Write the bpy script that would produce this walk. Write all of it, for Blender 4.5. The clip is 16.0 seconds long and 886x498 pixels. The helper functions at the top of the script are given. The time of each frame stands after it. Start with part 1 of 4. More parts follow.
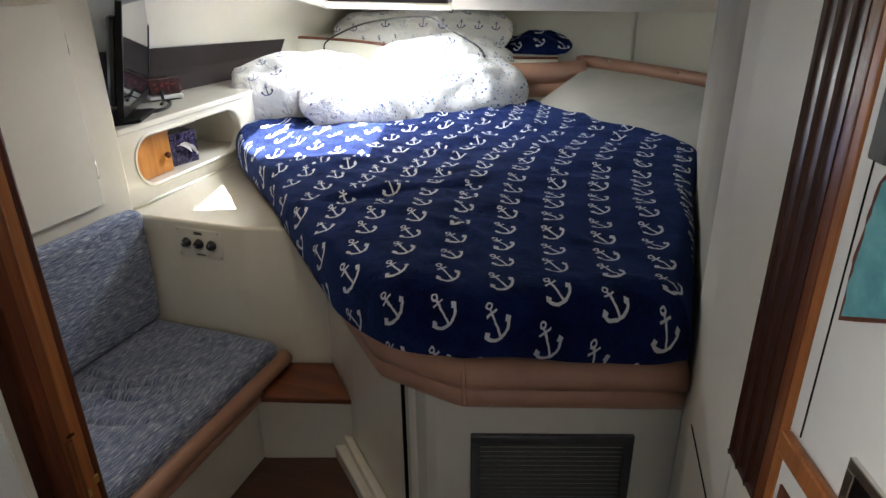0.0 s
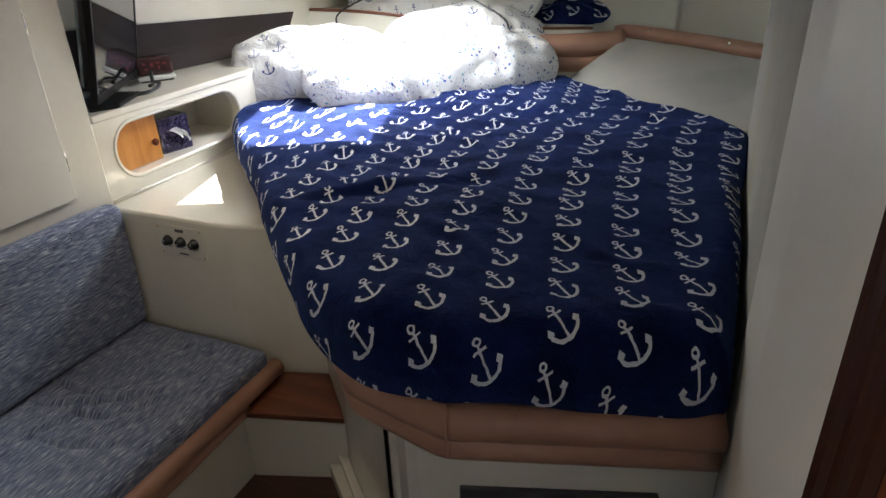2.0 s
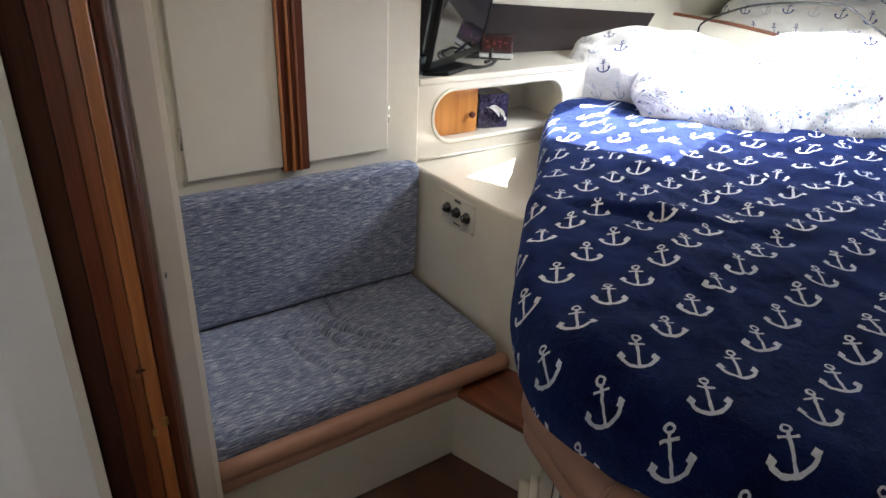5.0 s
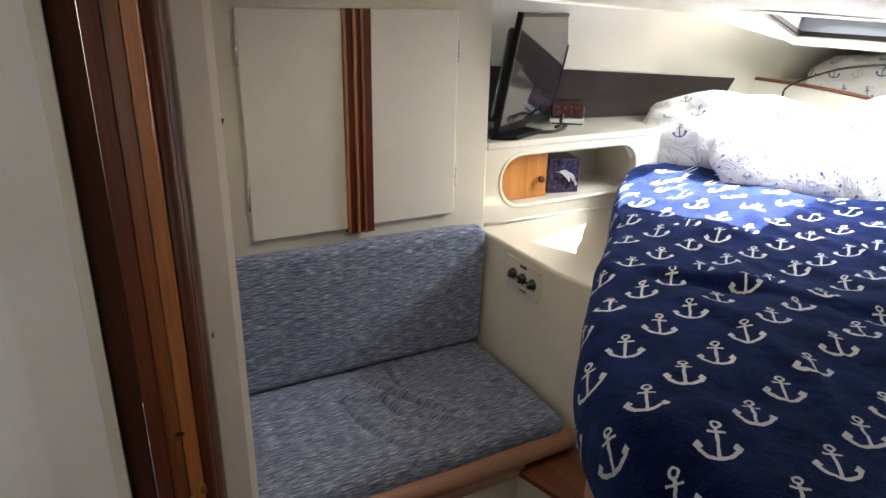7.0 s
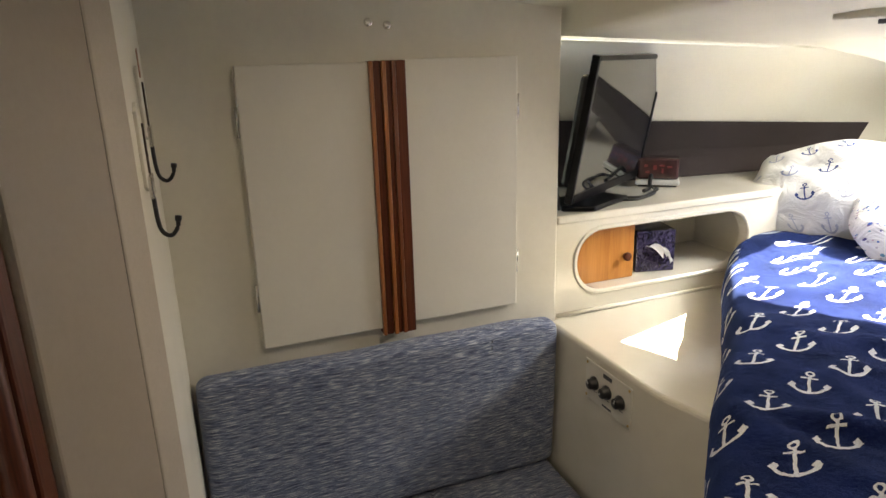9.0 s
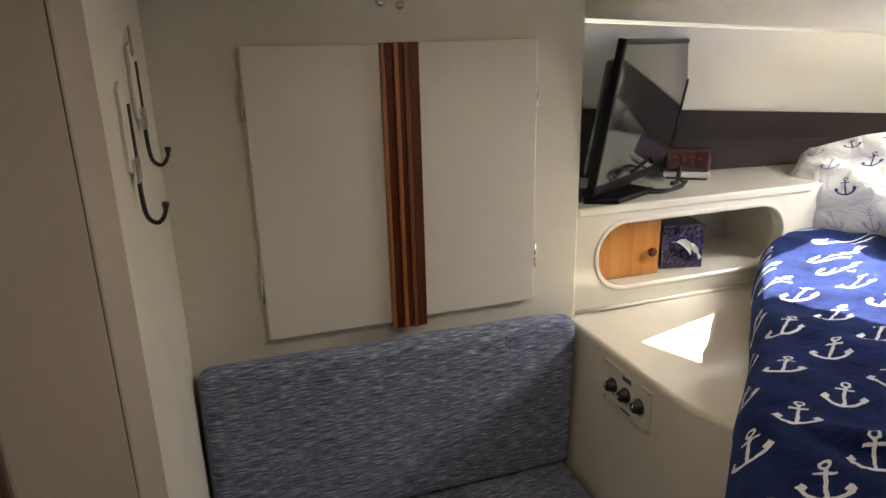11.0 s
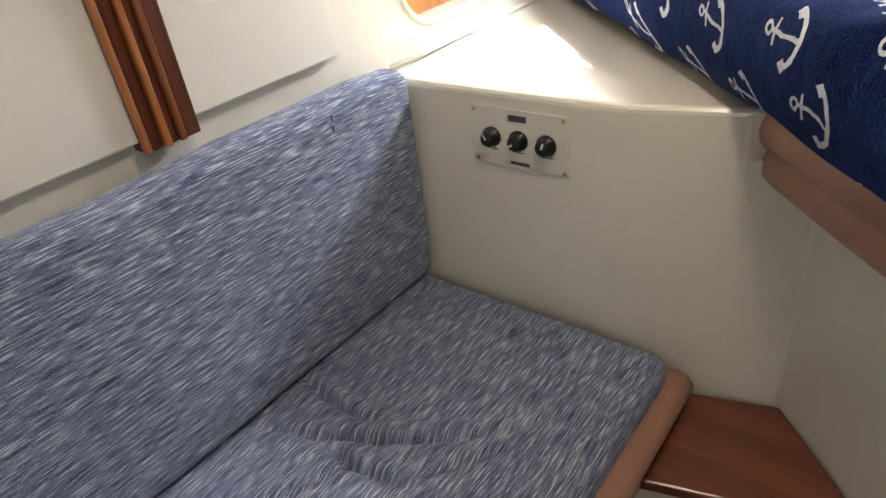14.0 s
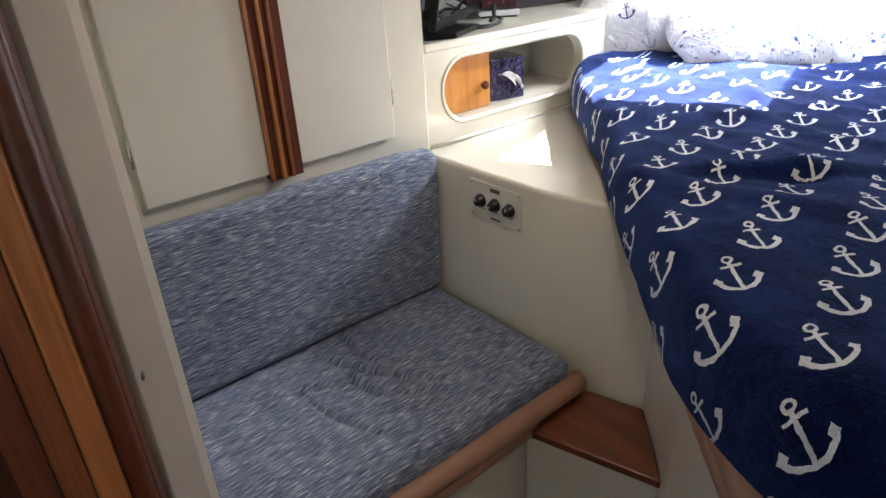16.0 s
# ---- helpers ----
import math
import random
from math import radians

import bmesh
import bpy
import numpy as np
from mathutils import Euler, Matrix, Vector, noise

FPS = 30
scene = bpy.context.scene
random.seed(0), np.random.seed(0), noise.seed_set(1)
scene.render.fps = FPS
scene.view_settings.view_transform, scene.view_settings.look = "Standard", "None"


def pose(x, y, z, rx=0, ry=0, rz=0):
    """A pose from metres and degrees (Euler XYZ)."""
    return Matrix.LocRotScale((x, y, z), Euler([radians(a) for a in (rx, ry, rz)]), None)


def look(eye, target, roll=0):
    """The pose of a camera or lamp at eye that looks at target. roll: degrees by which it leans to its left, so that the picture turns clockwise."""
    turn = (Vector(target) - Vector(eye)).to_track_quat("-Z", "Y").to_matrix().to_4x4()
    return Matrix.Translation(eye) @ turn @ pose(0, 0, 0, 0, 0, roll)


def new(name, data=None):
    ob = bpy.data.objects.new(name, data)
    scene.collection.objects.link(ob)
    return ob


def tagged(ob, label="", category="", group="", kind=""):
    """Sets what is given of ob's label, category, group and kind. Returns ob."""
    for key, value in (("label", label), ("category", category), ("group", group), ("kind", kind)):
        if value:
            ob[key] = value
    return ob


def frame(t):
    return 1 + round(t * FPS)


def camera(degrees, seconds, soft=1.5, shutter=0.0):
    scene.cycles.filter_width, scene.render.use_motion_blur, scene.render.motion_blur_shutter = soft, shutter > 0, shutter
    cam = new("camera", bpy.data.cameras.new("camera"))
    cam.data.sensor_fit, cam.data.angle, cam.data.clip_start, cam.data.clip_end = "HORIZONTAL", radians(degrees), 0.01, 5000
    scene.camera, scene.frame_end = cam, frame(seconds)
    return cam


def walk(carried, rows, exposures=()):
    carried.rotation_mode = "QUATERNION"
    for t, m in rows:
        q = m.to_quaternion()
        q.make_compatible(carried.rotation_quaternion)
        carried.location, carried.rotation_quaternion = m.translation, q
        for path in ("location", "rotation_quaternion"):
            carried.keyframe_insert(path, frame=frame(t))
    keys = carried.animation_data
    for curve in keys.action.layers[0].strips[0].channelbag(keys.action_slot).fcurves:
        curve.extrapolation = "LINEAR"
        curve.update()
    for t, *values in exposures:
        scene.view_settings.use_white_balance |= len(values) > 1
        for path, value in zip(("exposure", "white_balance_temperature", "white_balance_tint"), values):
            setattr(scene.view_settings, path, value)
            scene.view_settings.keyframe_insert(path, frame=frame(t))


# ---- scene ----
cam = camera(68.9, 16.0)
METRES, EYE, TILT, LEAN, TURN = 2.7, 1.5, 0.0, 0.0, 19.3
ROWS = [
    (0.0, 0.0, 0.0, 0.0, -0.3, -23.9, 0.68),
    (0.5, 0.0064, 0.0235, -0.0113, 0.94, -25.54, 1.83),
    (1.0, 0.0194, 0.0582, -0.018, 1.69, -25.89, 2.68),
    (1.5, 0.0336, 0.0851, -0.013, 1.85, -26.08, 2.51),
    (2.0, 0.0408, 0.0967, -0.0104, 3.43, -26.22, 1.98),
    (2.5, 0.0404, 0.1046, -0.0103, 9.33, -26.45, 1.49),
    (3.0, 0.0503, 0.1137, -0.0113, 18.17, -26.33, 0.7),
    (3.5, 0.0535, 0.126, -0.0141, 25.71, -26.04, -0.19),
    (4.0, 0.0631, 0.1385, -0.0149, 31.32, -26.13, -0.95),
    (6.5, 0.0931, 0.1658, -0.0328, 40.03, -24.09, -1.86),
    (7.0, 0.0772, 0.1765, -0.0307, 42.69, -20.53, -1.16),
    (7.5, 0.0341, 0.207, -0.0328, 44.11, -18.07, -0.16),
    (8.0, -0.0025, 0.25, -0.0362, 44.57, -16.82, 1.06),
    (8.5, -0.0092, 0.2795, -0.0344, 47.22, -16.19, 1.82),
    (11.0, -0.0188, 0.3233, -0.0397, 52.0, -17.11, 1.33),
    (11.5, -0.0227, 0.2786, -0.0531, 47.37, -20.65, 2.43),
    (12.0, -0.0361, 0.2656, -0.0684, 41.64, -24.02, 4.18),
    (12.5, -0.0802, 0.2802, -0.1042, 34.87, -27.91, 5.36),
    (13.0, -0.1504, 0.3276, -0.1413, 27.03, -31.01, 6.16),
    (13.5, -0.199, 0.3701, -0.1557, 20.64, -32.34, 6.65),
    (14.0, -0.2111, 0.3789, -0.1561, 17.91, -32.37, 6.9),
    (14.5, -0.1883, 0.3618, -0.1379, 20.36, -30.23, 6.62),
    (15.0, -0.1441, 0.3171, -0.1079, 26.95, -28.85, 5.35),
    (15.5, -0.0871, 0.2743, -0.096, 31.95, -28.31, 3.89),
    (16.0, -0.0559, 0.2325, -0.0785, 29.97, -26.64, 2.91),
]
EXPOSURES = [(0.0, 3.6, 6500, 10), (2.5, 3.45, 6500, 12), (4.0, 3.6, 6400, 13), (6.4, 4.12, 6500, 12), (7.0, 3.9, 6700, 11), (8.0, 3.7, 7200, 11), (8.5, 3.75, 7400, 11), (11.0, 3.36, 7300, 14), (11.5, 3.65, 6700, 14), (12.5, 3.98, 6400, 13), (13.5, 4.65, 6400, 13), (14.0, 4.65, 6500, 13), (15.0, 4.15, 6300, 14), (16.0, 4.12, 6400, 12)]
walk(cam, [(t, pose(0, 0, EYE, TILT, LEAN, TURN) @ pose(METRES * x, METRES * y, METRES * z, 90 + pitch, roll, yaw)) for t, x, y, z, yaw, pitch, roll in ROWS],
     exposures=EXPOSURES)

# ---------- world, sun, large lights ----------
SUN_DIR = Vector((-0.20, -0.89, -1.0)).normalized()
world = bpy.data.worlds.new("world")
scene.world = world
world.use_nodes = True
wn = world.node_tree.nodes
sky = wn.new("ShaderNodeTexSky")
sky.sky_type = "NISHITA"
sky.sun_disc = False
sky.sun_elevation = math.asin(-SUN_DIR.z)
sky.sun_rotation = math.atan2(-SUN_DIR.x, -SUN_DIR.y)
world.node_tree.links.new(sky.outputs[0], wn["Background"].inputs[0])
wn["Background"].inputs[1].default_value = 0.05


def lamp(name, kind, power, m, colour=(1, 1, 1), size=None):
    data = bpy.data.lights.new(name, kind)
    data.energy, data.color = power, colour
    ob = new(name, data)
    ob.matrix_world = m
    if size:
        data.shape, data.size, data.size_y = "RECTANGLE", size[0], size[1]
    return ob


sun = lamp("sun", "SUN", 5.0, look((0, 0, 10), Vector((0, 0, 10)) + SUN_DIR), (1.0, 0.95, 0.86))
sun.data.angle = radians(0.53)
hatch_sky = lamp("hatch_skylight", "AREA", 1.45, look((-1.17, 2.63, 1.45), (-1.10, 2.35, 0.2)), (0.88, 0.94, 1.0), (0.46, 0.46))
# Unseen fill lamp, added to brighten the passage walls beside the doorway.
door_fill = lamp("passage_fill", "AREA", 0.42, look((-0.70, -0.55, 1.45), (0.30, -0.08, 1.18)), (1.0, 0.97, 0.93), (0.6, 0.5))
door_fill.data.spread = radians(68)


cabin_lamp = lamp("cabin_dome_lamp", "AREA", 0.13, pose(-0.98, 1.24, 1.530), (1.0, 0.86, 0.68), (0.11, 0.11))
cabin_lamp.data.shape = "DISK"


# ---------- materials ----------
class S:
    """A socket with arithmetic, for short node formulas."""

    def __init__(self, tree, sock):
        self.tree, self.sock = tree, sock

    def op(self, kind, *others):
        n = self.tree.nodes.new("ShaderNodeMath")
        n.operation = kind
        for k, v in enumerate((self, *others)):
            if isinstance(v, S):
                self.tree.links.new(v.sock, n.inputs[k])
            else:
                n.inputs[k].default_value = v
        return S(self.tree, n.outputs[0])

    def __add__(self, o): return self.op("ADD", o)
    def __sub__(self, o): return self.op("SUBTRACT", o)
    def __mul__(self, o): return self.op("MULTIPLY", o)
    def __truediv__(self, o): return self.op("DIVIDE", o)
    def lt(self, o): return self.op("LESS_THAN", o)
    def gt(self, o): return self.op("GREATER_THAN", o)
    def ab(self): return self.op("ABSOLUTE")
    def mx(self, o): return self.op("MAXIMUM", o)
    def floor(self): return self.op("FLOOR")
    def sq(self): return self.op("MULTIPLY", self)
    def root(self): return self.op("SQRT")


class Mat:
    def __init__(self, name, rough=0.5, metal=0.0, coat=0.0, spec=0.5):
        self.m = bpy.data.materials.new(name)
        self.m.use_nodes = True
        self.t = self.m.node_tree
        self.b = self.t.nodes["Principled BSDF"]
        self.b.inputs["Roughness"].default_value = rough
        self.b.inputs["Metallic"].default_value = metal
        self.b.inputs["Coat Weight"].default_value = coat
        self.b.inputs["Specular IOR Level"].default_value = spec
        self.co = self.t.nodes.new("ShaderNodeTexCoord").outputs["Object"]

    def link(self, a, b):
        self.t.links.new(a, b)

    def scaled(self, sx, sy, sz, co=None):
        n = self.t.nodes.new("ShaderNodeMapping")
        n.inputs["Scale"].default_value = (sx, sy, sz)
        self.link(co or self.co, n.inputs["Vector"])
        return n.outputs[0]

    def noise(self, scale, co=None, detail=4, rough=0.55, distort=0.0):
        n = self.t.nodes.new("ShaderNodeTexNoise")
        n.inputs["Scale"].default_value = scale
        n.inputs["Detail"].default_value = detail
        n.inputs["Roughness"].default_value = rough
        n.inputs["Distortion"].default_value = distort
        self.link(co or self.co, n.inputs["Vector"])
        return n.outputs["Fac"]

    def ramp(self, fac, stops):
        n = self.t.nodes.new("ShaderNodeValToRGB")
        e = n.color_ramp.elements
        while len(e) < len(stops):
            e.new(0.5)
        for el, (p, c) in zip(e, stops):
            el.position, el.color = p, (*c, 1)
        self.link(fac, n.inputs[0])
        return n.outputs[0]

    def mix(self, fac, a, b, blend="MIX"):
        n = self.t.nodes.new("ShaderNodeMix")
        n.data_type, n.blend_type = "RGBA", blend
        for sock, v in ((n.inputs[0], fac), (n.inputs[6], a), (n.inputs[7], b)):
            if isinstance(v, (int, float)):
                sock.default_value = v
            elif isinstance(v, tuple):
                sock.default_value = (*v, 1)
            else:
                self.link(v.sock if isinstance(v, S) else v, sock)
        return n.outputs[2]

    def colour(self, c):
        if isinstance(c, tuple):
            self.b.inputs["Base Color"].default_value = (*c, 1)
        else:
            self.link(c, self.b.inputs["Base Color"])
        return self

    def bump(self, height, strength=0.3, dist=0.002, more=None):
        n = self.t.nodes.new("ShaderNodeBump")
        n.inputs["Strength"].default_value = strength
        n.inputs["Distance"].default_value = dist
        self.link(height, n.inputs["Height"])
        if more:
            self.link(more, n.inputs["Normal"])
        self.link(n.outputs[0], self.b.inputs["Normal"])
        return n.outputs[0]

    def roughness(self, fac, lo, hi):
        n = self.t.nodes.new("ShaderNodeMapRange")
        n.inputs[3].default_value, n.inputs[4].default_value = lo, hi
        self.link(fac, n.inputs[0])
        self.link(n.outputs[0], self.b.inputs["Roughness"])
        return self


def painted(name, c, rough, var=0.06, bump=0.05, grain=60, coat=0.0):
    m = Mat(name, rough, coat=coat)
    dark = tuple(v * (1 - 2 * var) for v in c)
    warm = (c[0] * (1 - var * 0.4), c[1] * (1 - var * 0.9), c[2] * (1 - var * 2.2))
    big = m.ramp(m.noise(2.3, detail=5), [(0.3, dark), (0.5, c), (0.75, warm)])
    m.colour(m.mix(0.25, big, m.ramp(m.noise(grain), [(0.35, dark), (0.6, c)])))
    m.roughness(m.noise(6), rough - 0.06, rough + 0.12)
    m.bump(m.noise(grain * 4), bump, 0.002)
    return m.m


def wooden(name, dark, light, axis=2, rough=0.3, coat=0.3, gloss=0.5):
    m = Mat(name, rough, coat=coat, spec=gloss)
    sc = [26.0, 26.0, 26.0]
    sc[axis] = 1.6
    co = m.scaled(*sc)
    info = m.t.nodes.new("ShaderNodeObjectInfo")
    add = m.t.nodes.new("ShaderNodeVectorMath")
    m.link(co, add.inputs[0])
    m.link(info.outputs["Random"], add.inputs[1])
    g = m.noise(1.0, add.outputs[0], 7, 0.62, 0.7)
    fine = [420.0] * 3
    fine[axis] = 9.0
    f = m.noise(1.0, m.scaled(*fine), 3)
    mid = tuple((a + b) / 2 for a, b in zip(dark, light))
    c = m.ramp(g, [(0.3, dark), (0.48, mid), (0.7, light)])
    c = m.mix(0.35, c, m.ramp(f, [(0.35, dark), (0.65, light)]))
    m.colour(c)
    m.b.inputs["Coat Roughness"].default_value = 0.18
    m.roughness(m.noise(9), rough - 0.06, rough + 0.14)
    m.bump(f, 0.25, 0.0006)
    return m.m


def plain(name, c, rough=0.5, metal=0.0, coat=0.0, var=0.1):
    m = Mat(name, rough, metal, coat)
    m.colour(m.ramp(m.noise(35), [(0.3, tuple(v * (1 - var) for v in c)), (0.7, c)]))
    m.roughness(m.noise(25), max(0.02, rough - 0.05), rough + 0.08)
    return m.m


M_PANEL = painted("cream_panel", (0.70, 0.665, 0.58), 0.45, 0.05, 0.06)
M_DOOR = painted("ivory_laminate", (0.72, 0.69, 0.62), 0.42, 0.03, 0.03, 90)
M_GEL = painted("cream_gelcoat", (0.74, 0.70, 0.60), 0.16, 0.04, 0.015, 30, 0.4)
M_LINER = painted("cream_vinyl_headliner", (0.70, 0.665, 0.56), 0.6, 0.05, 0.35, 150)
M_CARPET = painted("grey_hull_carpet", (0.50, 0.48, 0.42), 0.95, 0.12, 0.9, 260)
M_WHITE = painted("white_passage_paint", (0.76, 0.755, 0.74), 0.35, 0.03, 0.03, 50)
# Panel cream taken down, so the strip carries its shade as colour.
M_EDGE_SHADED = painted("shaded_cream_edge", (0.44, 0.385, 0.32), 0.5, 0.08, 0.2, 200)
# Bulkhead cream with the casing's own shade put into the colour.
M_CASING_SHADED = painted("shaded_cream_casing", (0.32, 0.265, 0.215), 0.5, 0.06, 0.08, 120)
M_WOOD = wooden("varnished_teak_upright", (0.060, 0.015, 0.005), (0.27, 0.080, 0.022), 2, 0.3, 0.3)
M_WOODDARK = wooden("dark_mahogany_upright", (0.040, 0.010, 0.005), (0.16, 0.040, 0.015), 2, 0.42, 0.05, 0.3)
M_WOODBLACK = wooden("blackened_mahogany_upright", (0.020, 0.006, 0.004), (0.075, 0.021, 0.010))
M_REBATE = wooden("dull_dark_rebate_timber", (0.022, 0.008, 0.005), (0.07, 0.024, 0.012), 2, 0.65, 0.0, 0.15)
M_WOODLIGHT = wooden("honey_teak_upright", (0.21, 0.065, 0.018), (0.46, 0.165, 0.045))
M_WOODY = wooden("dark_teak_along", (0.075, 0.020, 0.009), (0.23, 0.068, 0.026), 0, 0.35)
M_SOLE = wooden("dark_mahogany_sole", (0.030, 0.011, 0.007), (0.10, 0.036, 0.018), 0, 0.35)
M_LOCKER = wooden("orange_pine_locker", (0.42, 0.15, 0.028), (0.66, 0.30, 0.075), 2, 0.4)
M_BLACK = plain("black_plastic", (0.012, 0.012, 0.013), 0.3)
M_GLOSSBLACK = plain("satin_black_bezel", (0.006, 0.006, 0.007), 0.3)
M_GLOSSBLACK.node_tree.nodes["Principled BSDF"].inputs["Specular IOR Level"].default_value = 0.2
M_SCREEN = plain("television_glass", (0.012, 0.012, 0.014), 0.05, coat=1.0, var=0.0)
M_BROWNFELT = painted("dark_brown_panel", (0.035, 0.024, 0.024), 0.85, 0.2, 0.6, 300)
M_ALU = plain("grey_anodised_vent", (0.11, 0.11, 0.115), 0.45, 0.6)
M_CHROME = plain("worn_chrome", (0.72, 0.70, 0.66), 0.22, 1.0)
M_BRASS = plain("brass", (0.62, 0.42, 0.16), 0.3, 1.0)
M_RUBBER = plain("grey_hatch_gasket", (0.10, 0.105, 0.115), 0.5)
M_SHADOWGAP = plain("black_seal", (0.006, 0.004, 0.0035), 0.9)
M_SHADOWGAP.node_tree.nodes["Principled BSDF"].inputs["Specular IOR Level"].default_value = 0.1
M_SEAL = plain("dark_brown_seal", (0.045, 0.030, 0.022), 0.8)
M_TISSUE = painted("white_tissue", (0.82, 0.83, 0.86), 0.9, 0.03, 0.3)
M_WIRE = plain("black_rubber_cable", (0.014, 0.014, 0.014), 0.45)
M_WHITEPLASTIC = plain("white_plastic", (0.72, 0.72, 0.72), 0.35)


def vinyl():
    m = Mat("pink_brown_vinyl", 0.42)
    m.colour(m.ramp(m.noise(5), [(0.3, (0.34, 0.175, 0.115)), (0.7, (0.46, 0.25, 0.17))]))
    m.roughness(m.noise(12), 0.36, 0.55)
    m.bump(m.noise(500), 0.2, 0.0008)
    return m.m


def tweed(name):
    """Slubbed weave running along the cushion's length, which is v of its UV map."""
    m = Mat(name, 0.95, spec=0.2)
    uv = m.t.nodes.new("ShaderNodeUVMap").outputs[0]
    a = m.noise(1.0, m.scaled(500, 27, 1, uv), 3, 0.62)
    b = m.noise(1.0, m.scaled(150, 12, 1, uv), 4, 0.7)
    c = m.ramp(a, [(0.38, (0.018, 0.024, 0.060)), (0.47, (0.118, 0.143, 0.232)), (0.56, (0.27, 0.31, 0.42)), (0.64, (0.88, 0.90, 0.92))])
    d = m.ramp(b, [(0.36, (0.05, 0.06, 0.115)), (0.50, (0.23, 0.265, 0.38)), (0.66, (0.80, 0.83, 0.87))])
    weave = m.ramp(m.noise(1.0, m.scaled(420, 520, 1, uv), 2), [(0.38, (0.012, 0.016, 0.040)), (0.54, (0.14, 0.17, 0.275)), (0.70, (0.66, 0.70, 0.77))])
    cloudy = m.ramp(m.noise(1.0, m.scaled(16, 7, 1, uv), 3), [(0.35, (0.84, 0.86, 0.90)), (0.65, (1.0, 1.0, 1.0))])
    m.colour(m.mix(1.0, m.mix(0.20, m.mix(0.22, c, d), weave), cloudy, "MULTIPLY"))
    m.bump(a, 0.5, 0.0016)
    m.b.inputs["Sheen Weight"].default_value = 0.15
    return m.m


def anchor_mask(m, u, v, w, h, shift, size, tilt=0.0):
    """1 inside an anchor of half-height size, on a lattice of cells w by h."""
    row = (v / h).floor()
    uu = u - row * shift
    cell = (uu / w).floor()
    x0 = (uu - cell * w - w / 2) / size
    y0 = (v - row * h - h / 2) / size
    ca, sa = math.cos(radians(tilt)), math.sin(radians(tilt))
    x = x0 * ca + y0 * sa
    y = y0 * ca - x0 * sa
    ax = x.ab()
    ring = ((x.sq() + (y - 0.78).sq()).root() - 0.15).ab().lt(0.052)
    shank = ax.lt(0.062) * y.gt(-0.85) * y.lt(0.66)
    stock = (y - 0.42).ab().lt(0.058) * ax.lt(0.34)
    arc = ((x.sq() + (y + 0.10).sq()).root() - 0.74).ab().lt(0.085) * y.lt(-0.34)
    fluke = ((ax - 0.66).ab() + (y + 0.30).ab() * 0.75).lt(0.185)
    return ring.mx(shank).mx(stock).mx(arc).mx(fluke), cell, row


def blanket_cloth():
    m = Mat("navy_anchor_fleece", 0.95, spec=0.04)
    uvn = m.t.nodes.new("ShaderNodeUVMap")
    sep = m.t.nodes.new("ShaderNodeSeparateXYZ")
    wob = m.noise(60, detail=2)
    m.link(uvn.outputs[0], sep.inputs[0])
    u = S(m.t, sep.outputs[0]) + (S(m.t, wob) - 0.5) * 0.006
    v = S(m.t, sep.outputs[1]) + (S(m.t, m.noise(75, detail=2)) - 0.5) * 0.006
    mask, _, _ = anchor_mask(m, u, v, *BLANKET_CELL)
    fuzz = m.noise(420, detail=3, rough=0.7)
    navy = m.ramp(m.noise(9, detail=7, rough=0.7), [(0.36, (0.0018, 0.003, 0.019)), (0.64, (0.009, 0.018, 0.092))])
    navy = m.mix(0.3, navy, m.ramp(fuzz, [(0.34, (0.0010, 0.0016, 0.010)), (0.66, (0.025, 0.045, 0.165))]))
    white = m.ramp(fuzz, [(0.3, (0.60, 0.62, 0.66)), (0.65, (0.86, 0.87, 0.88))])
    m.colour(m.mix(mask, navy, white))
    n1 = m.bump(m.noise(22, detail=4, distort=0.3), 0.6, 0.014)
    m.bump(fuzz, 0.8, 0.004, n1)
    m.b.inputs["Sheen Weight"].default_value = 0.28
    m.b.inputs["Sheen Roughness"].default_value = 0.3
    m.b.inputs["Sheen Tint"].default_value = (0.22, 0.38, 1.0, 1)
    return m.m


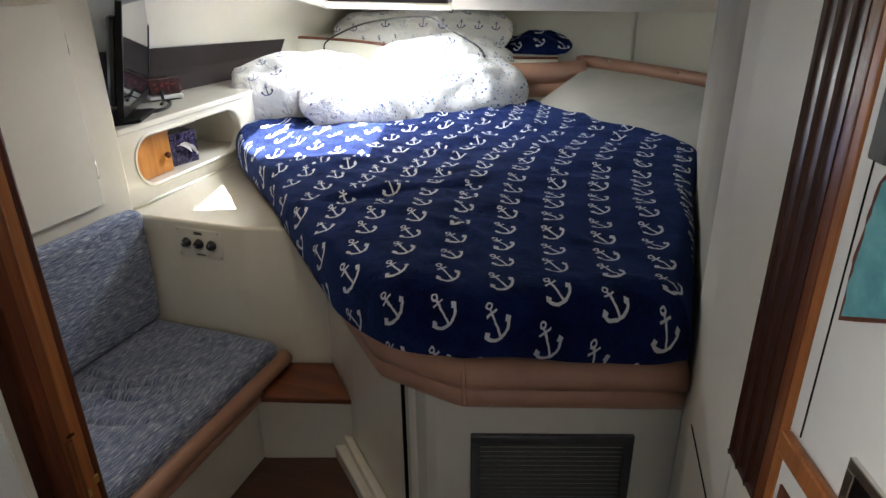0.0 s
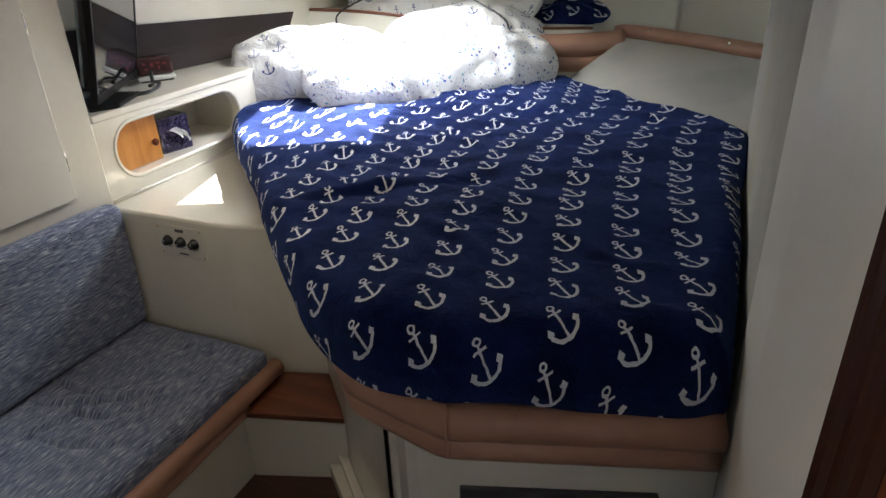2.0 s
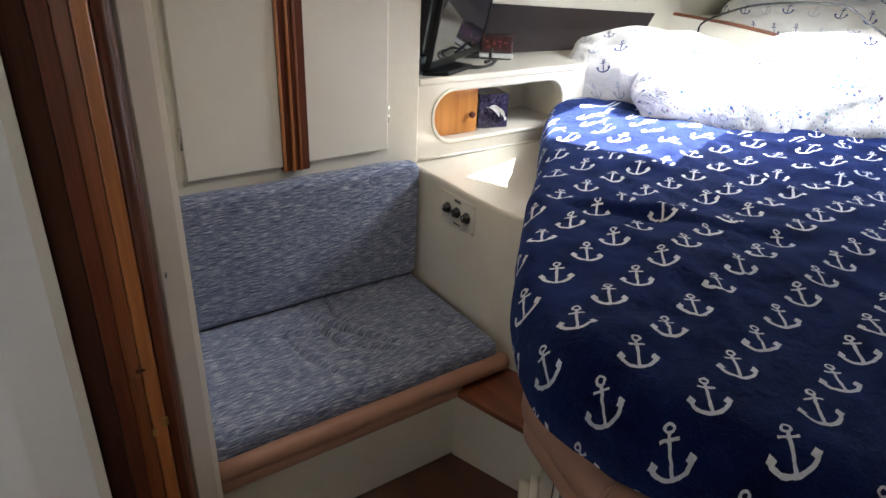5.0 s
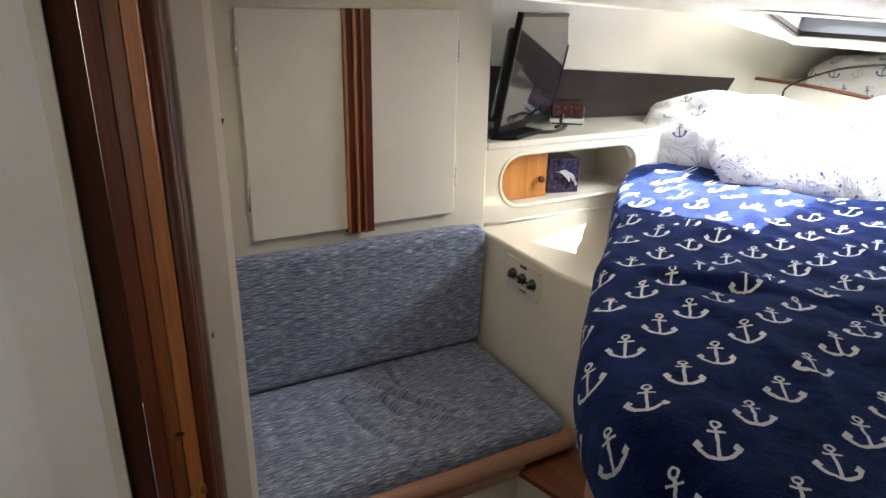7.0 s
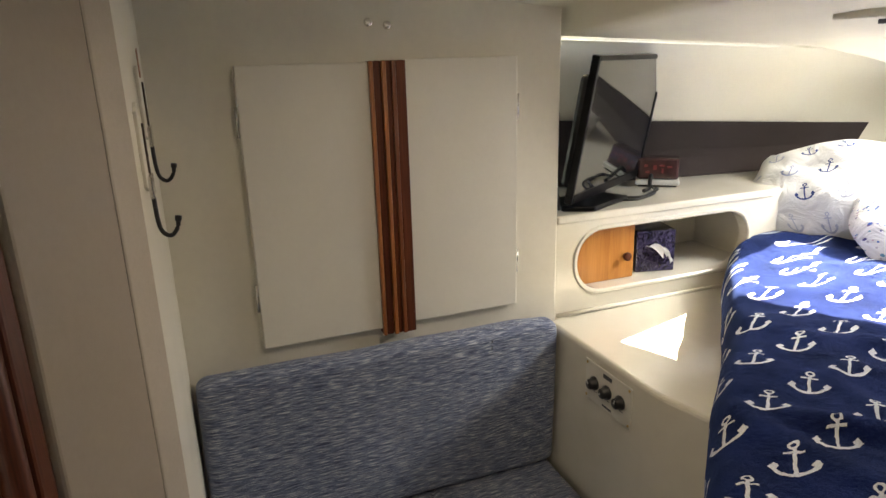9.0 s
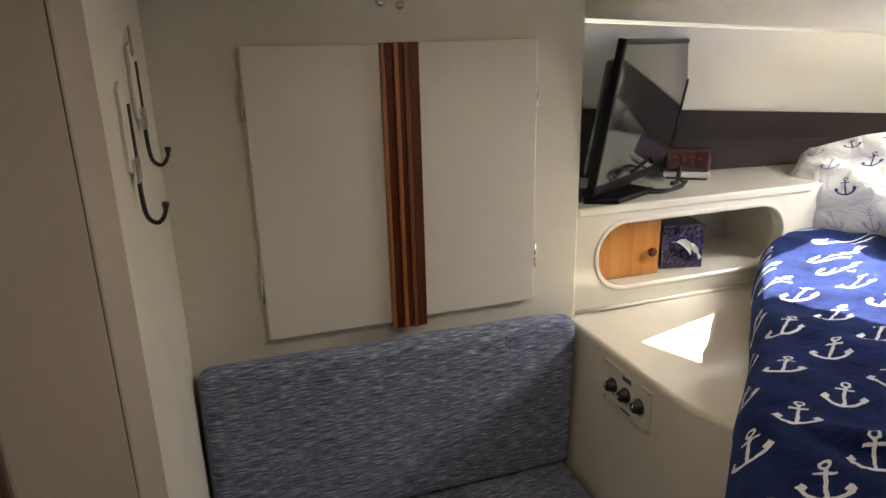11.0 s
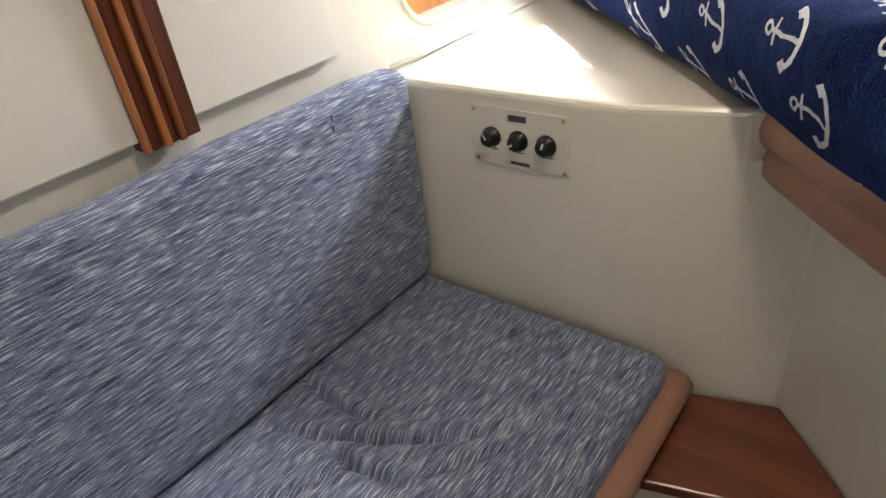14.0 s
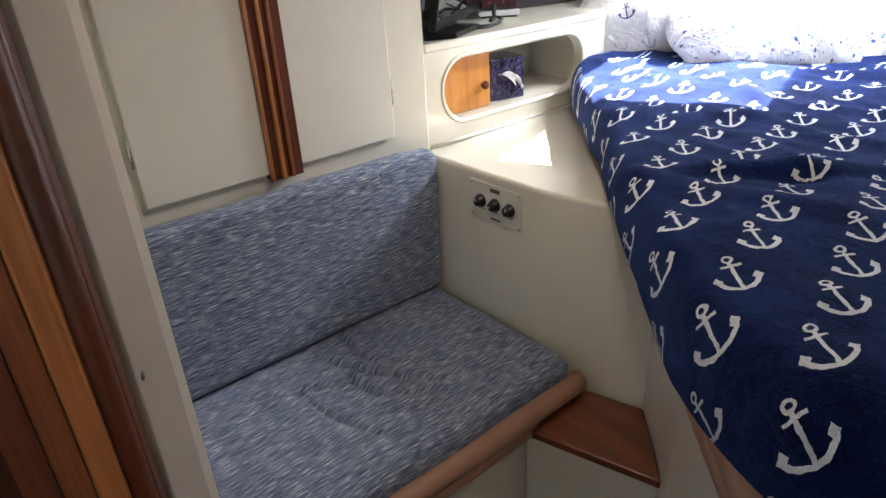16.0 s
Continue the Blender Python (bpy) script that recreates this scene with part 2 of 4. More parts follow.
def pillow_cloth(name, speckled):
    m = Mat(name, 0.9, spec=0.2)
    uvn = m.t.nodes.new("ShaderNodeUVMap")
    white = m.ramp(m.noise(3), [(0.3, (0.64, 0.63, 0.615)), (0.7, (0.73, 0.725, 0.71))])
    if speckled:
        c = white
        for scale, size, keep in ((52.0, 0.25, 0.55), (100.0, 0.25, 0.45)):
            vor = m.t.nodes.new("ShaderNodeTexVoronoi")
            vor.inputs["Scale"].default_value = scale
            m.link(m.scaled(1, 1, 0, uvn.outputs[0]), vor.inputs["Vector"])
            sep = m.t.nodes.new("ShaderNodeSeparateColor")
            m.link(vor.outputs["Color"], sep.inputs[0])
            mask = S(m.t, vor.outputs["Distance"]).lt(size) * S(m.t, sep.outputs[0]).lt(keep)
            tint = m.ramp(sep.outputs[1], [(0.0, (0.03, 0.07, 0.33)), (0.3, (0.12, 0.20, 0.42)), (0.55, (0.15, 0.38, 0.40)), (0.8, (0.50, 0.33, 0.36)), (1.0, (0.05, 0.06, 0.20))])
            c = m.mix(mask, c, tint)
    else:
        sep = m.t.nodes.new("ShaderNodeSeparateXYZ")
        m.link(uvn.outputs[0], sep.inputs[0])
        mask, cell, row = anchor_mask(m, S(m.t, sep.outputs[0]), S(m.t, sep.outputs[1]), 0.088, 0.085, 0.044, 0.027)
        wn_ = m.t.nodes.new("ShaderNodeTexWhiteNoise")
        wn_.noise_dimensions = "2D"
        com = m.t.nodes.new("ShaderNodeCombineXYZ")
        m.link(cell.sock, com.inputs[0])
        m.link(row.sock, com.inputs[1])
        m.link(com.outputs[0], wn_.inputs["Vector"])
        tint = m.ramp(wn_.outputs["Value"], [(0.0, (0.03, 0.05, 0.17)), (0.45, (0.06, 0.09, 0.24)), (0.5, (0.38, 0.41, 0.50)), (1.0, (0.50, 0.52, 0.56))])
        c = m.mix(mask, white, tint)
    m.colour(c)
    m.bump(m.noise(15, detail=4, distort=1.4), 0.6, 0.02)
    m.b.inputs["Subsurface Weight"].default_value = 0.0
    return m.m


BLANKET_ORIGIN = Vector((-0.341, 1.4145))
BLANKET_CELL = (0.121, 0.088, -0.0135, 0.0368, 46.0)
M_VINYL = vinyl()
M_TWEED = tweed("blue_grey_tweed")
M_BLANKET = blanket_cloth()
M_PILLOW_ANCHOR = pillow_cloth("white_anchor_cotton", False)
M_PILLOW_SPECK = pillow_cloth("white_speckled_cotton", True)


def glassy():
    m = Mat("smoked_acrylic", 0.03)
    m.b.inputs["Transmission Weight"].default_value = 1.0
    m.b.inputs["Base Color"].default_value = (0.8, 0.84, 0.86, 1)
    return m.m


M_GLASS = glassy()


# ---------- mesh helpers ----------
def part(name, bm, material, parent=None, label="", smooth=False):
    me = bpy.data.meshes.new(name)
    bmesh.ops.recalc_face_normals(bm, faces=bm.faces)
    bm.to_mesh(me)
    bm.free()
    me.materials.append(material)
    if smooth:
        me.shade_smooth()
    ob = new(name, me)
    if parent:
        ob.parent = parent
    if label:
        ob["label"] = label
    return ob


def structure(ob, label="", category=""):
    return tagged(ob, label, category, kind="structure")


def empty(name, m=None):
    ob = new(name)
    ob.empty_display_size = 0.05
    if m is not None:
        ob.matrix_world = m
    return ob


def box(lo, hi, bevel=0.0, m=None, segs=2):
    bm = bmesh.new()
    bmesh.ops.create_cube(bm, size=1)
    for v in bm.verts:
        v.co = Vector([l + (c + 0.5) * (h - l) for c, l, h in zip(v.co, lo, hi)])
    if bevel:
        bmesh.ops.bevel(bm, geom=bm.edges, offset=bevel, segments=segs, affect="EDGES", profile=0.5)
    if m is not None:
        bm.transform(m)
    return bm


def prism(poly, z0, z1, bevel=0.0, segs=2):
    """A solid over a polygon of the plan."""
    bm = bmesh.new()
    f = bm.faces.new([bm.verts.new((x, y, z0)) for x, y in poly])
    r = bmesh.ops.extrude_face_region(bm, geom=[f])
    for v in r["geom"]:
        if isinstance(v, bmesh.types.BMVert):
            v.co.z = z1
    bmesh.ops.recalc_face_normals(bm, faces=bm.faces)
    if bevel:
        bmesh.ops.bevel(bm, geom=bm.edges, offset=bevel, segments=segs, affect="EDGES", profile=0.5)
    return bm


def wall_between(a, b, z0, z1, thick, bevel=0.0):
    """An upright slab from a to b whose seen face is the line a-b; the thickness lies to its right."""
    a, b = Vector(a), Vector(b)
    d = (b - a).normalized()
    n = Vector((d.y, -d.x)) * thick
    return prism([a, b, b + n, a + n], z0, z1, bevel)


def join(*bms):
    out = bms[0]
    for o in bms[1:]:
        me = bpy.data.meshes.new("tmp")
        o.to_mesh(me)
        o.free()
        out.from_mesh(me)
        bpy.data.meshes.remove(me)
    return out


def disc_rod(a, b, r, segs=16, r2=None, bevel=0.0):
    a, b = Vector(a), Vector(b)
    bm = bmesh.new()
    bmesh.ops.create_cone(bm, cap_ends=True, segments=segs, radius1=r, radius2=r if r2 is None else r2, depth=(b - a).length)
    if bevel:
        bmesh.ops.bevel(bm, geom=[e for e in bm.edges if abs(e.verts[0].co.z - e.verts[1].co.z) < 1e-6], offset=bevel, segments=2, affect="EDGES")
    bm.transform(Matrix.Translation((a + b) / 2) @ (b - a).to_track_quat("Z", "Y").to_matrix().to_4x4())
    return bm


def tube(points, r, segs=10, closed=False, caps=True):
    """A round tube along points; r is a number or a function of the share along it."""
    pts = [Vector(p) for p in points]
    bm = bmesh.new()
    rings = []
    n = len(pts)
    up = Vector((0, 0, 1))
    for i, p in enumerate(pts):
        d = (pts[min(i + 1, n - 1)] - pts[max(i - 1, 0)]).normalized()
        ref = up if abs(d.dot(up)) < 0.95 else Vector((1, 0, 0))
        sx = d.cross(ref).normalized()
        sy = sx.cross(d).normalized()
        rr = r(i / (n - 1)) if callable(r) else r
        rings.append([bm.verts.new(p + rr * (math.cos(a) * sx + math.sin(a) * sy)) for a in [2 * math.pi * k / segs for k in range(segs)]])
    for a, b in zip(rings, rings[1:]):
        for k in range(segs):
            bm.faces.new((a[k], a[(k + 1) % segs], b[(k + 1) % segs], b[k]))
    if caps:
        bm.faces.new(rings[0])
        bm.faces.new(rings[-1])
    return bm


def smooth_path(pts, n=8):
    """Catmull-Rom points through pts."""
    P = [Vector(p) for p in pts]
    P = [P[0] * 2 - P[1]] + P + [P[-1] * 2 - P[-2]]
    out = []
    for a, b, c, d in zip(P, P[1:], P[2:], P[3:]):
        for k in range(n):
            t = k / n
            out.append(0.5 * (2 * b + (c - a) * t + (2 * a - 5 * b + 4 * c - d) * t * t + (3 * b - a - 3 * c + d) * t ** 3))
    out.append(P[-2])
    return out


def sheet(rows, thick=0.0):
    """A surface through rows of points; with thick it becomes a solid away from its front."""
    bm = bmesh.new()
    g = [[bm.verts.new(p) for p in r] for r in rows]
    for a, b in zip(g, g[1:]):
        for k in range(len(a) - 1):
            bm.faces.new((a[k], a[k + 1], b[k + 1], b[k]))
    if thick:
        bmesh.ops.recalc_face_normals(bm, faces=bm.faces)
        bmesh.ops.solidify(bm, geom=bm.faces, thickness=thick)
    return bm


def solid(rows, off):
    """A slab whose seen face runs through rows of points; its back lies off away."""
    bm = bmesh.new()
    off = Vector(off)
    f = [[bm.verts.new(p) for p in r] for r in rows]
    k = [[bm.verts.new(Vector(p) + off) for p in r] for r in rows]
    n, w = len(rows), len(rows[0])
    for g in (f, k):
        for a, c in zip(g, g[1:]):
            for i in range(w - 1):
                bm.faces.new((a[i], a[i + 1], c[i + 1], c[i]))
    for i in range(w - 1):
        bm.faces.new((f[0][i], f[0][i + 1], k[0][i + 1], k[0][i]))
        bm.faces.new((f[-1][i], f[-1][i + 1], k[-1][i + 1], k[-1][i]))
    for i in range(n - 1):
        bm.faces.new((f[i][0], f[i + 1][0], k[i + 1][0], k[i][0]))
        bm.faces.new((f[i][-1], f[i + 1][-1], k[i + 1][-1], k[i][-1]))
    return bm


def lathe(profile, segs=20):
    """A turned solid about z through (radius, height) pairs."""
    bm = bmesh.new()
    rings = [[bm.verts.new((r * math.cos(2 * math.pi * k / segs), r * math.sin(2 * math.pi * k / segs), z)) for k in range(segs)] for r, z in profile]
    for a, b in zip(rings, rings[1:]):
        for k in range(segs):
            bm.faces.new((a[k], a[(k + 1) % segs], b[(k + 1) % segs], b[k]))
    bm.faces.new(rings[0])
    bm.faces.new(rings[-1])
    return bm


# ---------- large structure ----------
XW = -1.655            # locker bulkhead
TOP = 1.92
floor = structure(part("floor", prism([(-2.3, -2.2), (1.4, -2.2), (1.4, 3.7), (-2.3, 3.7)], -0.06, 0.0), M_SOLE), "dark mahogany cabin sole", "floor")

wall_port = structure(part("wall_port", box((XW - 0.04, 0.60, 0.0), (XW, 1.585, TOP), 0.004), M_PANEL), "cream painted locker bulkhead beside the settee", "wall")
wall_hooks = structure(part("wall_hooks", prism([(XW + 0.0005, 0.62), (-1.05, 0.62), (-1.044, 0.693), (XW + 0.0005, 0.688)], 0.0, TOP), M_PANEL), "cream bulkhead with coat hooks", "wall")


def jamb_left():
    j = empty("door_jamb")
    part("edge_strip", prism([(-1.050, 0.640), (-0.998, 0.617), (-0.9965, 0.677), (-1.043, 0.698)], 0, TOP, 0.003), M_EDGE_SHADED, j, "cream edge strip, darkened for its shade")
    part("seal", prism([(-0.9960, 0.60), (-0.9932, 0.60), (-0.9932, 0.6760), (-0.9960, 0.6760)], 0, TOP), M_SEAL, j, "dark brown seal")
    part("casing", prism([(-0.9927, 0.60), (-0.86, 0.545), (-0.852, 0.618), (-0.9927, 0.6771)], 0, TOP, 0.003), M_CASING_SHADED, j, "cream painted door casing, shade put into its colour")
    part("lip", prism([(-0.851, 0.555), (-0.836, 0.548), (-0.832, 0.604), (-0.851, 0.612)], 0, TOP, 0.003), M_WOODDARK, j)
    part("bead", disc_rod((-0.826, 0.590, 0), (-0.826, 0.590, TOP), 0.012, 14), M_WOODDARK, j, "round mahogany bead", True)
    part("stop", prism([(-0.83, 0.54), (-0.808, 0.54), (-0.8072, 0.5605), (-0.83, 0.5605)], 0, TOP, 0.0015), M_WOOD, j, "varnished teak stop")
    part("stop", prism([(-0.83, 0.561), (-0.8070, 0.561), (-0.806, 0.579), (-0.83, 0.588)], 0, TOP, 0.0025), M_WOODLIGHT, j, "honey teak stop")
    part("edge_band", prism([(-0.82, 0.4855), (-0.8065, 0.4855), (-0.8030, 0.470), (-0.82, 0.470)], 0, TOP, 0.001), M_PANEL, j, "beige edge band")
    part("post", prism([(-0.88, 0.519), (-0.803, 0.519), (-0.803, 0.5398), (-0.88, 0.5398)], 0, TOP), M_WOODDARK, j, "dark varnished post")
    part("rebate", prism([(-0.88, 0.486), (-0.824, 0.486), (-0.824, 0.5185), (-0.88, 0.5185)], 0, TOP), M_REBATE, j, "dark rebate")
    for y0, z0 in ((0.556, 0.716), (0.574, 0.730)):
        part("strike_plate", box((-0.8085, y0, z0), (-0.8050, y0 + 0.010, z0 + 0.016), 0.001), M_BRASS, j, "worn brass strike")
    part("keeper", box((-0.8090, 0.548, 0.55), (-0.8045, 0.5596, 0.836), 0.002), M_WOOD, j, "raised wooden keeper")
    dent = lathe([(0.008, 0.0), (0.007, 0.0005), (0.003, 0.0008)], 12)
    dent.transform(pose(-0.8073, 0.557, 0.842, 12, 90, 0) @ Matrix.Diagonal((0.45, 1.2, 1.0, 1.0)))
    part("dent", dent, M_REBATE, j, "dark worn dent")
    part("screw", disc_rod((-0.8702, 0.6222, 0.955), (-0.8682, 0.6269, 0.955), 0.0055, 14, 0.004), M_ALU, j, "dull metal screw head", True)
    return tagged(j, "varnished teak and mahogany door jamb on the bulkhead", "door jamb", kind="structure")


jamb_left()
wall_passage = structure(part("wall_passage", prism([(-0.93, 0.484), (-0.808, 0.484), (-0.790, 0.40), (-0.790, -2.0), (-0.93, -2.0)], 0, TOP, 0.002), M_WHITE), "white painted passage wall", "wall")

wall_starboard = structure(part("wall_starboard", prism([(0.115, 2.45), (0.115, 1.30), (0.20, 1.30), (0.20, 2.45)], 0, TOP, 0.012, 3), M_CARPET), "grey carpeted partition beside the berth", "wall")
wall_locker = structure(part("wall_locker", prism([(0.113, 1.30), (0.113, 1.05), (0.142, 0.79), (0.25, 0.79), (0.25, 1.30)], 0, TOP, 0.004), M_DOOR), "ivory laminate partition by the doorway", "wall")


structure(part("locker_joint", wall_between((0.1405, 0.805), (0.1130, 1.045), 0.717, 0.7215, -0.0012), M_SHADOWGAP), "thin dark joint in the partition", "seam")


def fluted(name, parent, length, mats, widths, depth, m):
    """Upright mahogany slats side by side along local y, proud by depth along local x."""
    y = 0.0
    for k, (mat, w) in enumerate(zip(mats, widths)):
        bm = box((0, y, 0), (depth * (1.0 if k % 2 else 0.82), y + w, length), min(0.005, w * 0.3), m)
        part(name, bm, mat, parent)
        y += w


def jamb_right():
    j = empty("door_jamb")
    part("edge_post", prism([(0.143, 0.786), (0.170, 0.69), (0.25, 0.69), (0.25, 0.786)], 0, TOP, 0.002), M_PANEL, j)
    d = Vector((0.164 - 0.1415, 0.704 - 0.790))
    yaw = math.degrees(math.atan2(d.y, d.x)) - 90
    w = d.length / 3
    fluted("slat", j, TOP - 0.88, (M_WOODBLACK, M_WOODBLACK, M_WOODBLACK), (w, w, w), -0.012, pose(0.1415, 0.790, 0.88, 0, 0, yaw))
    part("post", prism([(0.160, 0.704), (0.1655, 0.684), (0.27, 0.684), (0.27, 0.704)], 0, TOP, 0.002), M_WOOD, j, "varnished teak post")
    part("stop", prism([(0.1655, 0.683), (0.170, 0.668), (0.27, 0.668), (0.27, 0.683)], 0, TOP, 0.002), M_WOODLIGHT, j, "varnished teak stop")
    return tagged(j, "teak door jamb with fluted mahogany slats", "door jamb", kind="structure")


def galley_x(y):
    return 0.172 + 0.309 * (0.665 - y)


jamb_right()
wall_galley = structure(part("wall_galley", prism([(galley_x(0.666), 0.666), (galley_x(0.30), 0.30), (0.30, 0.10), (0.30, -2.0), (0.42, -2.0), (0.42, 0.666)], 0, TOP, 0.001), M_WHITE), "white panelled passage wall", "wall")
# Unseen wall added to close the passage aft, left open above for daylight.
structure(part("wall_aft_unseen", join(box((-0.95, -2.12, 0), (0.45, -2.0, 1.45)), box((-0.95, -2.12, 1.45), (-0.78, -2.0, TOP)), box((0.08, -2.12, 1.45), (0.45, -2.0, TOP))), M_WHITE), "unseen white aft wall closing the passage, open above for daylight", "wall")


# headliner: flat aft, falling forward, with the hatch opening left free
def ceiling_z(y):
    if y < 1.585:
        return min(1.51 + 0.107 * (1.585 - y), 1.80)
    if y < 1.60:
        return 1.51 - 0.052 * (y - 1.585) / 0.015
    return 1.458 - 0.046 * (y - 1.6) if y < 2.27 else 1.428 - 0.195 * (min(y, 2.85) - 2.27) - 0.07 * max(0, y - 2.85)


H_BL, H_BR, H_FL, H_FR = (-1.335, 2.25), (-0.80, 2.44), (-1.54, 2.82), (-1.0, 3.0)


def on_ceiling(p, up=0.0):
    return Vector((p[0], p[1], ceiling_z(p[1]) + up))


def camber(x, y):
    """The flat part of the headliner rises a little towards the middle of the boat."""
    k = max(0.0, min(1.0, (x + 1.74) / 0.55)) * max(0.0, min(1.0, (2.19 - y) / 0.14))
    e = max(0.0, min(1.0, (-1.57 - x) / 0.15))
    return 0.040 * k * k * (3 - 2 * k) + 0.149 * max(0.0, min(y, 2.85) - 2.27) * e * e * (3 - 2 * e)


def headliner():
    bm = bmesh.new()
    ys = [-2.2, 0.4, 1.2, 1.5, 1.585, 1.60, 1.7, 1.8, 1.9, 2.0, 2.1, 2.2]
    def strip(xl, xr, yy):
        n = 24
        rows = []
        for y in yy:
            xs = [xl(y) + (xr(y) - xl(y)) * k / n for k in range(n + 1)]
            rows.append([bm.verts.new((x, y, ceiling_z(y) + camber(x, y))) for x in xs])
        for a, b in zip(rows, rows[1:]):
            for k in range(n):
                bm.faces.new((a[k], a[k + 1], b[k + 1], b[k]))
    strip(lambda y: -1.74, lambda y: 1.4, ys)
    # round the hatch: four patches from the outer rectangle to the opening
    rect = [Vector(p) for p in ((-1.74, 2.20), (1.4, 2.20), (1.4, 3.10), (-1.74, 3.10))]
    quad = [Vector(p) for p in (H_BL, H_BR, H_FR, H_FL)]
    for c in range(4):
        d = (c + 1) % 4
        g = []
        for j in range(9):
            a, e = rect[c].lerp(quad[c], j / 8), rect[d].lerp(quad[d], j / 8)
            row = []
            for i in range(17):
                p = a.lerp(e, i / 16)
                row.append(bm.verts.new((p.x, p.y, ceiling_z(p.y) + camber(p.x, p.y))))
            g.append(row)
        for r0, r1 in zip(g, g[1:]):
            for i in range(16):
                bm.faces.new((r0[i], r0[i + 1], r1[i + 1], r1[i]))
    strip(lambda y: -1.74, lambda y: 1.4, [3.10, 3.3, 3.5, 3.8])
    bmesh.ops.remove_doubles(bm, verts=bm.verts, dist=0.001)
    return bm


ceiling = structure(part("ceiling", headliner(), M_LINER, smooth=True), "cream vinyl headliner falling towards the berth head", "ceiling")

# hull side above the shelf
def hull_x(y, z):
    return -2.03 + 0.13 * (y - 1.6) + max(0.0, z - 1.10) * (0.62 - 0.10 * (y - 1.6))


def seam_z(y):
    return ceiling_z(y) + camber(-1.74, y)


rows = [[(hull_x(y, z), y, z) for y in (1.3, 1.6, 1.9, 2.2, 2.5, 2.8, 3.1, 3.4, 3.7)] for z in (0.6, 1.0, 1.12, 1.2, 1.28, 1.36, 1.44, 1.52)]
structure(part("wall_hull", solid(rows, (-0.03, 0, 0)), M_LINER, smooth=True), "cream vinyl hull liner above the shelf", "wall")
structure(part("trim", tube(smooth_path([(hull_x(y, seam_z(y) - 0.005) + 0.006, y, seam_z(y) - 0.006) for y in (1.6, 1.9, 2.25, 2.6, 2.95)]), 0.0026, 8), M_LINER, smooth=True), "cream vinyl piping along the headliner seam", "trim")
structure(part("wall_head", wall_between((-2.05, 3.52), (0.9, 3.72), 0.0, 1.6, -0.05), M_LINER), "cream headliner wall at the berth head", "wall")
structure(part("wall_starboard_hull", wall_between((-0.20, 3.62), (0.95, 2.75), 0.0, 1.6, -0.05), M_LINER), "cream hull side beyond the berth", "wall")


# ---------- deck hatch ----------
def deck_hatch():
    h = empty("deck_hatch")
    quad = [H_BL, H_BR, H_FR, H_FL]
    c = Vector((sum(p[0] for p in quad) / 4, sum(p[1] for p in quad) / 4))

    def ring(scale, up):
        return [on_ceiling(c + (Vector(p) - c) * scale, up) for p in quad]

    def band(a, b):
        bm = bmesh.new()
        va, vb = [bm.verts.new(p) for p in a], [bm.verts.new(p) for p in b]
        for k in range(4):
            bm.faces.new((va[k], va[(k + 1) % 4], vb[(k + 1) % 4], vb[k]))
        return bm
    part("liner", join(band(ring(1.0, 0.0), ring(1.0, 0.03)), band(ring(1.035, -0.006), ring(1.0, 0.0)), band(ring(1.035, -0.006), ring(1.07, 0.0))), M_GEL, h, "white gelcoat reveal")
    part("frame", join(band(ring(1.0, 0.03), ring(0.955, 0.03)), band(ring(0.955, 0.03), ring(0.955, 0.12)), band(ring(0.955, 0.12), ring(1.08, 0.12))), M_RUBBER, h, "dark grey hatch frame")
    part("gasket", join(band(ring(0.962, 0.024), ring(0.935, 0.024)), band(ring(0.935, 0.024), ring(0.935, 0.040)), band(ring(0.962, 0.024), ring(0.962, 0.031))), M_SHADOWGAP, h, "black rubber gasket")
    bm = bmesh.new()
    bm.faces.new([bm.verts.new(p) for p in ring(1.02, 0.123)])
    pane = part("pane", bm, M_GLASS, h, "clear acrylic hatch lid")
    pane.visible_shadow = False
    return tagged(h, "deck hatch with dark frame in the headliner", "hatch")


deck_hatch()


def shade_box():
    b = empty("shade_box")
    part("housing", box((-1.30, 2.00, 1.462), (-0.55, 2.07, 1.50), 0.006), M_LINER, b, "cream fabric housing")
    part("track", box((-1.24, 2.055, 1.452), (-0.60, 2.068, 1.4615), 0.002), M_ALU, b, "thin grey track")
    return tagged(b, "cream blind housing on the headliner beside the hatch", "blind")


shade_box()


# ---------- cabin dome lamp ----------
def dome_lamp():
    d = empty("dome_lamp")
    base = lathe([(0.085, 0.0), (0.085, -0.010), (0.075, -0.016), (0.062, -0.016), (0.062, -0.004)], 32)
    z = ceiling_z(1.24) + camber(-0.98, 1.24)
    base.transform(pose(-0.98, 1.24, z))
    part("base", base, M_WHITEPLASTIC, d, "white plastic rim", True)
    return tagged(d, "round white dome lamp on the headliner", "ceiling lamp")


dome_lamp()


# ---------- console, niche and shelf ----------
NX = -1.662            # niche face
RIM = [(-1.130, 1.690), (-1.076, 1.628), (-0.954, 1.497), (-0.845, 1.387), (-0.72, 1.260), (-0.62, 1.158), (-0.572, 1.110), (-0.548, 1.088), (-0.516, 1.076), (-0.41, 1.050), (-0.362, 1.039), (-0.334, 1.036), (-0.300, 1.043), (-0.12, 1.098), (0.110, 1.168)]
CONSOLE_Z = 0.75
structure(part("console", prism([(XW, 1.562), (-1.25, 1.562), (-1.215, 1.565), (-1.06, 1.605), (-1.0, 1.66), (-1.08, 1.80), (-1.70, 2.35), (XW - 0.02, 2.35), (XW - 0.02, 1.585), (XW, 1.584)], 0.0, CONSOLE_Z, 0.010, 3), M_GEL, smooth=False), "cream gelcoat console beside the berth", "console")


